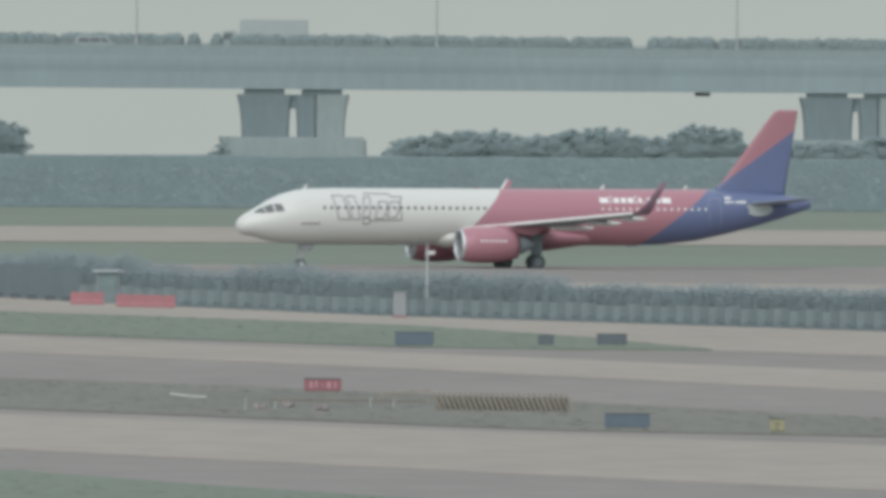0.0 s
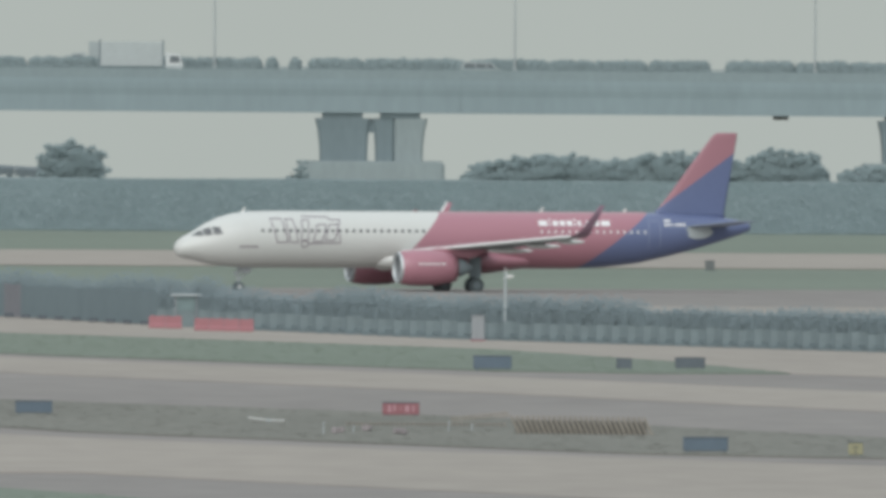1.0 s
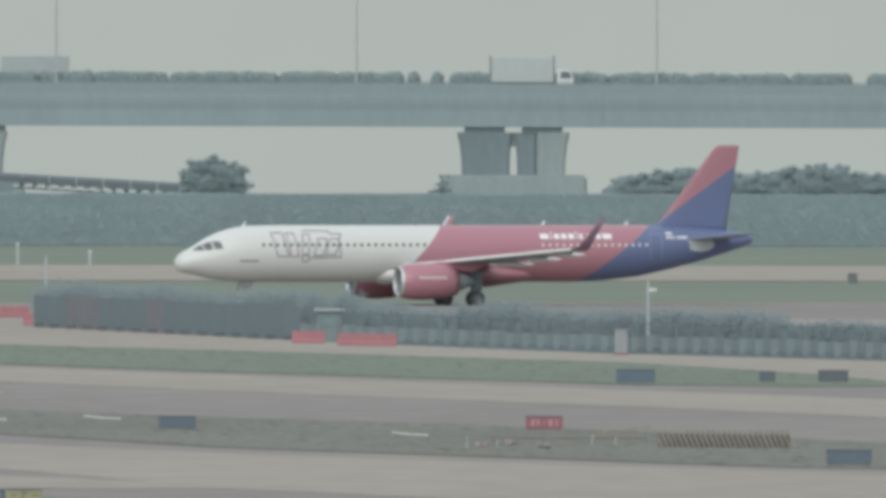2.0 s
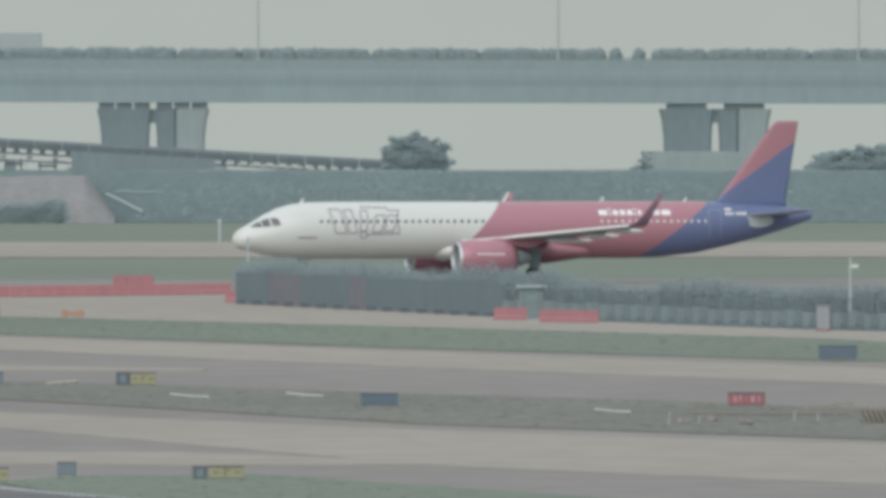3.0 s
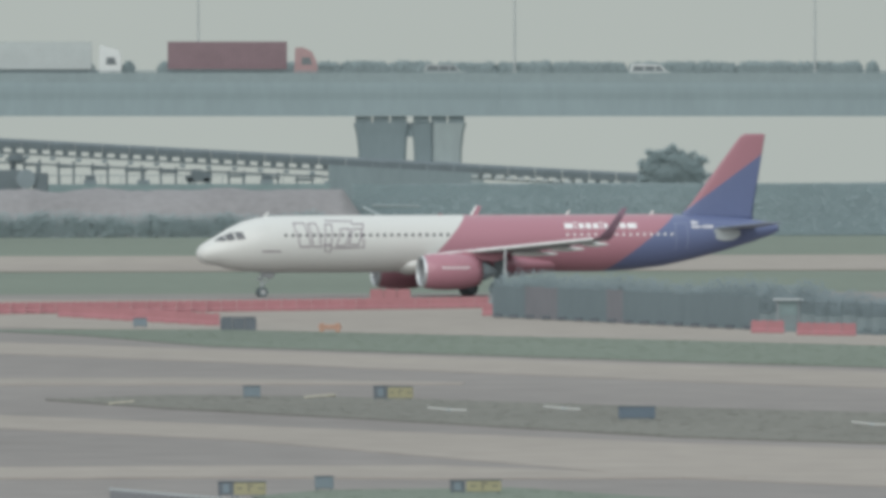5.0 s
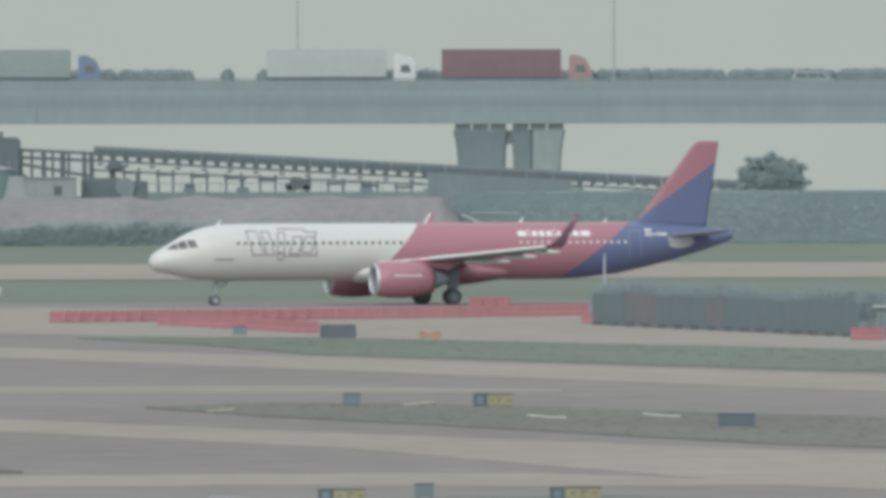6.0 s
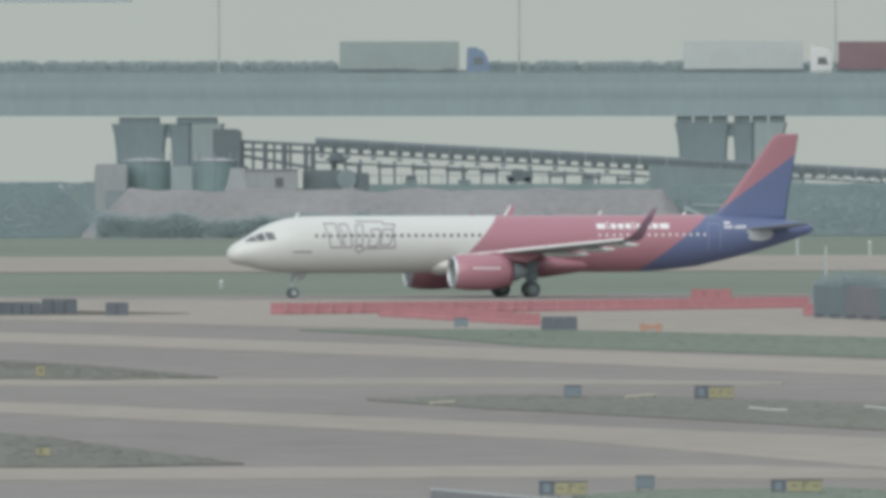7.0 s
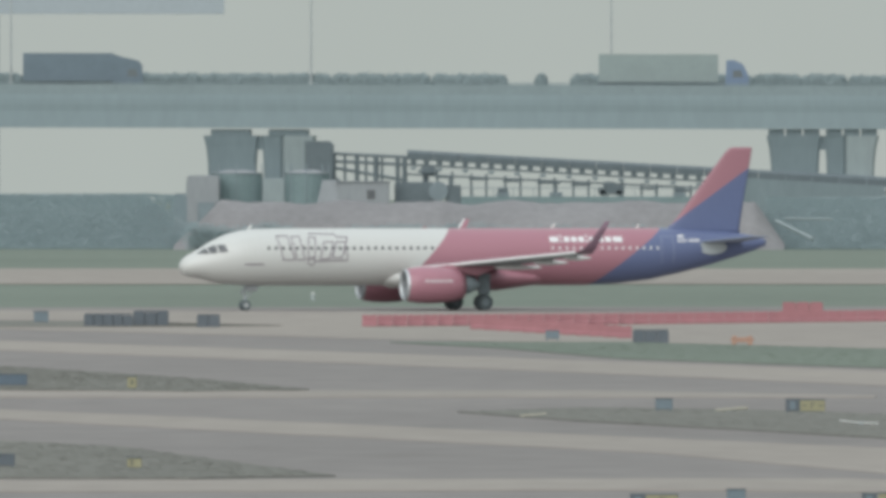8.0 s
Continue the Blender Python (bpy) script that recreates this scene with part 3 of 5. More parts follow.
# ---- berm, trees and works behind the airfield ----
def berm():
    """Overgrown bank that closes the airfield, with a level top."""
    rng = random.Random(21)
    bm = bmesh.new()
    xs = [-330 + i * 4.0 for i in range(166)]
    loops = []
    for x in xs:
        cut = -78.5 < x < -21.5
        h0 = (2.4 if cut else 5.15 if x < -50 else 4.87) + 0.12 * noise.noise(Vector((x * 0.08, 1, 0)))
        loops.append([(x, 3325, -0.1), (x, 3333, h0 * 0.75), (x, 3338, h0), (x, 3352, h0), (x, 3362, -0.1)])
    rings(bm, loops, closed=False, cap=False)
    tagged(part("bank", bm, SOIL, smooth=True), "long overgrown earth bank, dark with scrub", "bank", kind="structure")
    verts, faces = [], []
    for lo, hi, n, size in ((-104, 104, 110000, 0.11),):
        for _ in range(n):
            x = rng.uniform(lo, hi)
            cut = -78.5 < x < -21.5
            h0 = 2.2 if cut else 5.15 if x < -50 else 4.87
            s = rng.random()
            y = 3323 + s * 17
            q = y - 3325
            z = h0 * (max(0.0, q) / 8 * 0.75 if q < 8 else min(1.0, 0.75 + (q - 8) / 5 * 0.25)) + rng.uniform(0.0, 0.16)
            if q > 12:
                z = h0 - 0.15 + rng.uniform(-0.1, 0.1) + 0.18 * noise.noise(Vector((x * 0.4, 3, 0)))
            p = Vector((x, y, z))
            d = Vector((rng.gauss(0, 0.14), -1.0, 0.9 + rng.gauss(0, 0.14))).normalized()
            t = d.cross(Vector((rng.gauss(0, 1), rng.gauss(0, 1), rng.gauss(0, 1)))).normalized()
            a, c = t * size * rng.uniform(0.6, 1.6), d.cross(t).normalized() * size * rng.uniform(0.5, 0.9)
            i = len(verts)
            verts += [p - a, p + c, p + a, p - c]
            faces.append((i, i + 1, i + 2, i + 3))
    tagged(mesh_of("scrub", verts, faces, FOLIAGE), "dense green scrub on the bank, paled for haze", "scrub", kind="stuff")


def tree(place, height, width, seed, label):
    rng = random.Random(seed)
    t = root("tree", place, label, "tree", "trees on the bank")
    bm = bmesh.new()
    rod(bm, (0, 0, -0.6), (0.1, 0, height * 0.5), 0.24, 8, 0.14)
    for i in range(6):
        a = i * 1.05 + rng.uniform(0, 0.5)
        r = width * rng.uniform(0.22, 0.4)
        rod(bm, (0.05, 0, height * rng.uniform(0.22, 0.45)), (math.cos(a) * r, math.sin(a) * r, height * rng.uniform(0.5, 0.85)), 0.1, 6, 0.03)
    part("trunk", bm, BARK, t)
    # tufts of leaves at the ends of spreading boughs over a full lower crown
    blobs = [(width * rng.uniform(-0.22, 0.22), rng.uniform(-0.5, 0.5), height * rng.uniform(0.2, 0.42), width * 0.22, width * 0.2, height * 0.22) for _ in range(7)]
    blobs += [(width * rng.uniform(-0.36, 0.36), rng.uniform(-1.0, 0.2), height * rng.uniform(0.02, 0.16), width * 0.12, width * 0.1, height * 0.14) for _ in range(7)]
    n = 17
    for i in range(n):
        a = -0.2 + (math.pi + 0.4) * (i + rng.uniform(-0.35, 0.35)) / (n - 1)
        end = rng.uniform(0.72, 1.02)
        for q in (end * 0.62, end * 0.82, end):
            s = rng.uniform(0.05, 0.075) * width * (1.35 - 0.55 * q)
            blobs.append((math.cos(a) * q * (width * 0.52 - s), rng.uniform(-0.15, 0.15) * width, height * (0.3 + 0.7 * max(-0.2, math.sin(a)) * q) - s * 0.3, s * 1.15, s, s * 0.85))
    v, f = leaves(rng, blobs, 28000, 0.095, 0.0, 1.0, 1.22)
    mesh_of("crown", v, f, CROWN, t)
    return t


def mound():
    """Bare earth heap in front of the works, uneven top."""
    bm = bmesh.new()
    loops = []
    n = 120
    for i in range(n + 1):
        x = -78.21 + (-19.63 - -78.21) * i / n
        e = min(1.0, i / 9.0, (n - i) / 6.0)
        hh = (4.0 + 0.4 * noise.noise(Vector((x * 0.25, 0, 0))) + 0.1 * noise.noise(Vector((x * 1.1, 5, 0)))) * e + 0.4
        w = 1.0 + 0.2 * noise.noise(Vector((x * 0.4, 2, 0)))
        loops.append([(x, 3318 - w, -0.1), (x, 3320 - 0.6 * w, hh * 0.55), (x, 3322, hh * 0.9), (x, 3324, hh), (x, 3336, hh), (x, 3342, -0.1)])
    rings(bm, loops, closed=False, cap=False)
    tagged(part("earth_mound", bm, EARTH, smooth=True), "long low mound of bare pinkish-brown earth", "earth mound", kind="structure")
    rng = random.Random(5)
    blobs = []
    for _ in range(330):
        x = rng.uniform(-76.5, -24.5)
        hh = 1.7 + 0.9 * noise.noise(Vector((x * 0.15, 9, 0)))
        blobs.append((x, 3313 + rng.uniform(-0.4, 0.4), hh * 0.45, rng.uniform(0.7, 1.4), 0.5, max(0.35, hh * 0.85)))
    v, f = leaves(rng, blobs, 50000, 0.12, 0.0, 1.0)
    tagged(mesh_of("scrub", v, f, CROWN), "low dark scrub along the foot of the mound", "scrub", kind="stuff")
    # pale chute at the mound's end
    c = root("drain_chute", (0, 0, 0), "pale concrete chute down the earth mound", "chute")
    bm = bmesh.new()
    a, b = Vector((-20.41, 3316.00, 2.68)), Vector((-16.86, 3310.00, 0.98))
    rod(bm, a, b, 0.2, 4)
    part("channel", bm, PIER_LIT, c)
    bm = bmesh.new()
    rod(bm, (-19.62, 3319.00, 2.88), (-15.01, 3319.00, 2.83), 0.12, 4)
    part("pipe", bm, PIER_LIT, c)


CY = 3450.0


def conveyor():
    """Long covered belt that climbs to the left on steel trestles."""
    c = root("conveyor", (0, 0, 0), "long dark covered conveyor gallery on steel trestles", "conveyor", kind="")
    hi, lo = Vector((-58.02, 3450.00, 8.65)), Vector((6.65, 3450.00, 4.99))

    def at(u):
        return hi.lerp(lo, u)

    k = (lo.z - hi.z) / (lo.x - hi.x)
    tilt = -math.degrees(math.atan(k))
    n = 24
    for i in range(n):
        m = at((i + 0.5) / n)
        bm = bmesh.new()
        ln = (lo.x - hi.x) / n
        th = 0.95
        prof = [(-1.3, -th / 2), (1.3, -th / 2), (1.35, th * 0.2), (0.7, th / 2), (-0.7, th / 2), (-1.35, th * 0.2)]
        rings(bm, [[(m.x + s, CY + y, m.z + z + k * s) for y, z in prof] for s in (-ln / 2 + 0.03, ln / 2 - 0.03)])
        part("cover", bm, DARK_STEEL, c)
    # slatted skirt below the cover: short hangers, a chord, idlers and a lower beam
    for yy in (-1.1, 1.1):
        bm = bmesh.new()
        rod(bm, (hi.x, CY + yy, hi.z - 0.98), (lo.x, CY + yy, lo.z - 0.9), 0.1, 6)
        part("chord", bm, DARK_STEEL, c)
        bm = bmesh.new()
        rod(bm, (hi.x, CY + yy, hi.z - 1.95), (at(0.52).x, CY + yy, at(0.52).z - 1.6), 0.09, 6)
        part("lower_beam", bm, DARK_STEEL, c)
    for i in range(50):
        m = at((i + 0.5) / 50)
        bm = bmesh.new()
        box(bm, (m.x, CY - 1.1, m.z - 0.68), (0.55, 0.14, 0.5), bevel=0.03)
        part("hanger", bm, DARK_STEEL, c)
        if i % 2 == 0 and i < 27:
            bm = bmesh.new()
            box(bm, (m.x, CY - 1.2, m.z - 1.3), (0.6, 0.3, 0.32), bevel=0.08)
            part("idler", bm, STEEL, c)
    for i in range(11):
        u = 0.055 + i * 0.0525
        m = at(u)
        bm = bmesh.new()
        for dx in (-0.55, 0.95):
            rod(bm, (m.x + dx, CY - 1.1, m.z - 1.5), (m.x + dx, CY - 1.1, 0), 0.12, 6)
            rod(bm, (m.x + dx, CY + 1.1, m.z - 1.5), (m.x + dx, CY + 1.1, 0), 0.1, 6)
        rod(bm, (m.x - 0.75, CY - 1.1, m.z - 2.0), (m.x + 1.15, CY - 1.1, m.z - 2.0), 0.14, 6)
        part("trestle", bm, DARK_STEEL, c)
    # enclosed section
    bm = bmesh.new()
    p, q = at(0.515), at(0.735)
    rings(bm, [[(m.x, CY - 1.6, m.z - 0.4), (m.x, CY + 1.6, m.z - 0.4), (m.x, CY + 1.6, 2.0), (m.x, CY - 1.6, 2.0)] for m in (p, q)])
    part("enclosure", bm, GALLERY, c, "grey sheet-clad enclosed section")
    # pale openings in the cladding
    for i in range(14):
        bm = bmesh.new()
        m = at(0.74 + 0.018 * i)
        box(bm, (m.x, CY - 1.38, m.z - 0.75), (0.75, 0.1, 0.3), bevel=0.03)
        part("window", bm, STEEL_PALE, c)
    # head tower and open frame at the high end
    for dx, r in ((0.25, 0.26), (0.95, 0.22), (2.5, 0.13), (3.1, 0.28), (4.1, 0.12), (5.0, 0.24), (6.2, 0.13), (7.3, 0.2)):
        x = hi.x - dx
        bm = bmesh.new()
        for yy in (-1.3, 1.3):
            rod(bm, (x, CY + yy, 2.0), (x, CY + yy, hi.z - 0.3 + 0.045 * dx), r, 6)
        part("frame_post", bm, DARK_STEEL, c)
    for dz in (-0.25, -1.0, -2.6):
        bm = bmesh.new()
        for yy in (-1.3, 1.3):
            rod(bm, (hi.x, CY + yy, hi.z + dz), (hi.x - 8.4, CY + yy, hi.z + dz + (0.4 if dz > -2 else 1.5)), 0.15, 6)
        part("frame_beam", bm, DARK_STEEL, c)
    bm = bmesh.new()
    x0, x1, z0, z1 = -68.21, -65.45, 4.3, 10.0
    rings(bm, [[(x0, CY + y, z0) , (x1, CY + y, z0 - 0.6), (x1 + 0.1, CY + y, z1 - 0.35), (x1 - 0.3, CY + y, z1), (x0, CY + y, z1)] for y in (-2, 2)])
    part("head_house", bm, DARK_STEEL, c, "dark steel head house")
    bm = bmesh.new()
    rod(bm, (hi.x - 8.0, CY, hi.z - 2.2), (hi.x - 2, CY, 3.0), 0.4, 6)
    part("chute", bm, DARK_STEEL, c)
    return c


def works():
    """Sheds, tanks and plant that stand behind the earth mound."""
    t = root("plant_shed", (0, 0, 0), "low grey-brown shed behind the earth mound", "shed")
    bm = bmesh.new()
    a, b = (-78.77, 3400.00, 6.73), (-75.60, 3400.00, 3.40)
    cx, w = (a[0] + b[0]) / 2, b[0] - a[0]
    box(bm, (cx, 3400, a[2] / 2), (w, 5, a[2]), bevel=0.15)
    part("body", bm, SHED, t)
    bm = bmesh.new()
    box(bm, (cx + 0.3, 3397.4, 3.0), (1.6, 0.2, 2.2), bevel=0.03)
    part("door", bm, STEEL, t)
    for (u0, u1, v0, mat, nm) in ((-1560, -1470, 236, TANK, "storage_tank"), (-1430, -1352, 236, TANK, "storage_tank")):
        k = 3405 / 61250.0
        xa, xb, zt = (u0 + 183) * k, (u1 + 183) * k, 18 - (v0 - 37) * k
        s = root(nm, ((xa + xb) / 2, 3405, 0), "squat green painted storage tank", "tank")
        bm = bmesh.new()
        rod(bm, (0, 0, 0), (0, 0, zt), (xb - xa) / 2, 24)
        part("shell", bm, mat, s, smooth=False)
        bm = bmesh.new()
        rod(bm, (0, 0, zt), (0, 0, zt + 0.35), (xb - xa) / 2 + 0.1, 24, 0.8)
        part("roof", bm, SHED, s)
        bm = bmesh.new()
        for q in range(8):
            an = q * 0.785
            rod(bm, (math.cos(an) * (xb - xa) / 2, math.sin(an) * (xb - xa) / 2, 0), (math.cos(an) * (xb - xa) / 2, math.sin(an) * (xb - xa) / 2, zt + 0.9), 0.05, 5)
        part("ladder_rail", bm, STEEL, s)
    k = 3395 / 61250.0
    s = root("hopper", ((-1350 + 183) * k, 3395, 0), "pale tapering steel hopper", "hopper")
    bm = bmesh.new()
    rings(bm, [[(x * r, y * r, z) for x, y in ((-1, -1), (1, -1), (1, 1), (-1, 1))] for z, r in ((0, 1.6), (3.2, 1.45), (6.3, 0.7))])
    part("shell", bm, SHED, s)
    s = root("site_cabin", ((-1290 + 183) * k, 3395, 0), "pale grey site cabin with dark windows", "cabin")
    bm = bmesh.new()
    box(bm, (0, 0, 3.05), (5.0, 2.6, 6.1), bevel=0.08)
    part("body", bm, SHED, s)
    for dx in (0.75,):
        bm = bmesh.new()
        box(bm, (dx, -1.32, 4.9), (0.8, 0.08, 0.9), bevel=0.02)
        part("window", bm, GLASS, s)
    bm = bmesh.new()
    box(bm, (0, 0, 6.15), (5.3, 2.9, 0.14), bevel=0.03)
    part("roof", bm, SHED, s)
    s = root("crusher", ((-1190 + 183) * k, 3398, 0), "dark steel crushing plant", "machine")
    bm = bmesh.new()
    box(bm, (-0.6, 0, 3.05), (3.9, 2.5, 6.1), bevel=0.12)
    part("body", bm, DARK_STEEL, s)
    bm = bmesh.new()
    box(bm, (0.75, 0, 7.15), (2.0, 1.8, 0.9), bevel=0.3)
    rod(bm, (0.5, 0, 6.0), (0.5, 0, 6.9), 0.3, 8)
    part("hood", bm, DARK_STEEL, s)
    bm = bmesh.new()
    rod(bm, (1.75, -1.4, 5.2), (1.75, 1.4, 5.2), 0.95, 20)
    part("flywheel", bm, STEEL, s)
    bm = bmesh.new()
    rod(bm, (2.9, 0, 4.0), (2.9, 0, 6.6), 0.16, 10)
    part("stack", bm, DARK_STEEL, s)
    bm = bmesh.new()
    box(bm, (3.2, 0, 2.9), (1.5, 2.2, 5.8), bevel=0.1)
    part("engine_box", bm, DARK_STEEL, s)
    # low green kerb wall and parked plant under the belt
    k = 3420 / 61250.0
    bm = bmesh.new()
    box(bm, ((-875 + 183) * k, 3420, 2.3), (28.5, 1.0, 4.6), bevel=0.08)
    tagged(part("low_wall", bm, TANK), "low green-grey wall under the conveyor", "wall", kind="structure")
    rail = root("site_rail", (0, 3419.7, 4.6), "thin steel rail on posts under the conveyor", "railing")
    bm = bmesh.new()
    rod(bm, (-53.0, 0, 0.85), (-25.0, 0, 0.85), 0.04, 6)
    part("top_bar", bm, STEEL, rail)
    for i in range(15):
        bm = bmesh.new()
        rod(bm, (-53.0 + i * 2.0, 0, 0.0), (-53.0 + i * 2.0, 0, 0.85), 0.035, 6)
        part("post", bm, STEEL, rail)
    for x, tall in ((-48.06, False), (-42.8, True), (-30.6, False)):
        m = root("pump_unit", (x, 3420.0, 4.6), "small dark pump unit under the conveyor", "pump", "pumps under the conveyor")
        bm = bmesh.new()
        box(bm, (0, 0, 0.22), (1.3, 0.7, 0.44), bevel=0.08)
        part("base", bm, STEEL, m)
        bm = bmesh.new()
        if tall:
            rod(bm, (0, 0, 0.4), (0, 0, 1.25), 0.12, 8)
            box(bm, (0, 0, 1.3), (0.8, 0.4, 0.2), bevel=0.05)
        else:
            rod(bm, (-0.5, 0, 0.62), (0.5, 0, 0.62), 0.24, 12)
        part("motor", bm, DARK_STEEL, m)
    s = root("loader", ((-852 + 183) * k, 3412, 4.6), "small dark wheel loader under the conveyor", "loader")
    s.location.y = 3420
    bm = bmesh.new()
    box(bm, (0, 0, 0.55), (2.6, 0.9, 0.7), bevel=0.1)
    box(bm, (-0.2, 0, 1.15), (1.2, 0.8, 0.6), bevel=0.1)
    part("body", bm, DARK_STEEL, s)
    for dx in (-0.8, 0.8):
        bm = bmesh.new()
        rod(bm, (dx, -0.45, 0.32), (dx, 0.45, 0.32), 0.32, 14)
        part("wheel", bm, TYRE, s)


def billboard():
    b = root("billboard", (0, 0, 0), "large pale blue-grey roadside billboard on a steel column", "billboard")
    k = 3580 / 61250.0
    x1, x0, z0 = (-1537 + 183) * k, (-2010 + 183) * k, 18 + (46 + 37) * k
    bm = bmesh.new()
    box(bm, ((x0 + x1) / 2, 3580, z0 + 4.0), (x1 - x0, 0.3, 8.0), bevel=0.02)
    part("panel", bm, BOARD, b)
    bm = bmesh.new()
    rod(bm, ((x0 + x1) / 2 - 10.0, 3580.9, 0), ((x0 + x1) / 2 - 10.0, 3580.9, z0 + 7), 0.5, 14)
    part("column", bm, STEEL, b)
    bm = bmesh.new()
    box(bm, ((x0 + x1) / 2, 3580.7, z0 + 1.0), (x1 - x0 - 1, 0.4, 0.5))
    part("beam", bm, STEEL, b)


billboard()
berm()
mound()
conveyor()
works()
for i, (u, top, wd) in enumerate(((-13, 208, 7.4), (740, 243, 7.0), (800, 231, 8.0), (862, 229, 8.0), (945, 240, 8.0), (1015, 229, 7.5), (1068, 223, 8.0), (1130, 238, 8.0), (1222, 216, 6.0), (1272, 223, 6.5), (1180, 262, 4.0), (1400, 250, 6.5), (1470, 246, 7.0), (1560, 240, 7.0), (1640, 236, 7.0))):
    k = 3345 / 61250.0
    ht = 18 - (top - 37) * k
    tree(((u + 183) * k, 3345, 4.6), (ht - 4.6), wd, 40 + i, "lone round green tree on the bank, paled for haze" if i == 0 else "green tree in an uneven row on the bank, paled for haze")
tree((33.31, 3528, 0.5), 5.6, 3.0, 77, "small bush beside a bridge plinth")


# ---- things on the airfield ----
def sign(pts, w, h, mat, label, face=None, bars=None, legs=True):
    """A low airfield sign on short legs, its panel facing the viewer."""
    x, y = pts
    s = root("airfield_sign", (x, y, 0.0), label, "sign", "airfield signs")
    bm = bmesh.new()
    box(bm, (0, 0, h / 2 + 0.1), (w, 0.22, h - 0.1), bevel=0.03)
    part("panel", bm, mat, s)
    bm = bmesh.new()
    box(bm, (0, 0, h + 0.06), (w + 0.06, 0.28, 0.05))
    part("cap", bm, BLACK if mat is not WHITE else GREY_SIGN, s)
    for q in (-0.4, 0.4):
        bm = bmesh.new()
        rod(bm, (q * w, 0, 0), (q * w, 0, 0.16), 0.05, 6)
        part("leg", bm, STEEL, s)
    for (bx, bz, bw, bh, bmat) in bars or ():
        bm = bmesh.new()
        box(bm, (bx, -0.115, h / 2 + 0.1 + bz), (bw, 0.02, bh))
        part("marking", bm, bmat, s)
    return s


RED_BARS = [b[:4] + (ROSE_MARK,) for b in [(-0.55, 0, 0.16, 0.32, PALE_MARK), (-0.3, 0.04, 0.12, 0.3, PALE_MARK), (0.0, 0, 0.12, 0.06, PALE_MARK), (0.3, 0, 0.2, 0.32, PALE_MARK), (0.6, 0.0, 0.1, 0.32, PALE_MARK)]]
YEL_BARS = [(-0.42, 0, 0.24, 0.07, SIGN_INK), (-0.05, 0.02, 0.08, 0.32, SIGN_INK), (0.07, 0.1, 0.12, 0.08, SIGN_INK), (0.45, 0, 0.24, 0.07, SIGN_INK)]
sign((58.40, 2749.38), 0.74, 0.82, BARK, "small square dark back of a sign beside the far taxiway")
sign((28.51, 1904.15), 2.1, 0.80, NAVY, "blue-backed airfield sign standing in the grass strip")
sign((35.88, 1910.75), 0.85, 0.62, BLACK, "small dark airfield sign in the grass strip")
sign((39.59, 1914.06), 1.65, 0.66, BLACK, "dark airfield sign near the tip of the grass strip")
sign((20.54, 1665.41), 1.77, 0.68, SIGN_RED, "red airfield sign with unreadable white marks", bars=RED_BARS)
sign((32.20, 1522.79), 1.98, 0.70, NAVY, "wide blue-backed airfield sign beside dry grass")
sign((38.54, 1512.35), 0.64, 0.64, YELLOW, "small yellow airfield sign in dry grass", bars=[(0, 0.05, 0.22, 0.09, SIGN_INK), (0, -0.14, 0.1, 0.16, SIGN_INK)])
sign((2.88, 1665.41), 1.77, 0.66, NAVY, "blue-backed airfield sign in the dry grass island")
sign((-10.01, 1764.00), 0.72, 0.70, BLACK, "black taxiway letter sign beside a yellow panel", bars=[(0, 0, 0.3, 0.4, GREY_SIGN)])
sign((-9.00, 1764.00), 1.28, 0.68, YELLOW, "yellow direction sign with dark arrows", bars=YEL_BARS)
sign((-16.65, 1772.51), 0.88, 0.64, GREY_SIGN, "grey back of a small airfield sign")
sign((-14.04, 1383.31), 0.62, 0.62, BLACK, "black taxiway letter sign on the near verge", bars=[(0, 0, 0.26, 0.36, GREY_SIGN)])
sign((-13.08, 1383.31), 1.28, 0.62, YELLOW, "yellow direction sign on the near verge", bars=YEL_BARS)
sign((-4.81, 1392.05), 0.60, 0.54, BLACK, "black taxiway letter sign in green grass", bars=[(0, 0, 0.26, 0.32, GREY_SIGN)])
sign((-3.75, 1392.05), 1.40, 0.56, YELLOW, "yellow direction sign in green grass", bars=YEL_BARS)
sign((-10.25, 1402.67), 0.76, 0.58, GREY_SIGN, "grey back of a sign on the near verge")
sign((-53.84, 1904.15), 1.8, 0.7, NAVY, "blue-backed sign in the pointed grass island")
sign((-46.76, 1887.84), 0.5, 0.72, YELLOW, "narrow yellow marker board in the grass island", bars=[(0, 0, 0.14, 0.26, SIGN_INK)])
sign((-43.39, 1524.90), 0.9, 0.6, BLACK, "dark sign in the near grass island")
sign((-37.51, 1518.60), 0.62, 0.52, YELLOW, "faded yellow marker board in the near grass island", bars=[(-0.1, 0, 0.12, 0.26, SIGN_INK)])
sign((-28.05, 2222.78), 0.88, 0.62, GREY_SIGN, "small grey sign before the red barriers")
sign((-64.82, 2365.88), 1.0, 0.8, GREY_SIGN, "small grey equipment sign on the pavement")


def block(pts, w, h, label):
    s = root("ballast_block", (*pts, 0.0), label, "block")
    bm = bmesh.new()
    rng = random.Random(int(w * 100))
    n = max(2, round(w / 0.7))
    for i in range(n):
        box(bm, (-w / 2 + w / n * (i + 0.5), 0, h / 2 + rng.uniform(-0.02, 0.02)), (w / n - 0.02, 0.9, h), bevel=0.03)
    part("body", bm, BLACK, s)
    bm = bmesh.new()
    box(bm, (0, 0.05, h + 0.06), (w * 0.97, 0.8, 0.1), bevel=0.03)
    part("cover", bm, BLACK, s)
    return s


block((-21.56, 2205.00), 2.3, 0.78, "dark stacked ballast blocks at the end of red barriers")
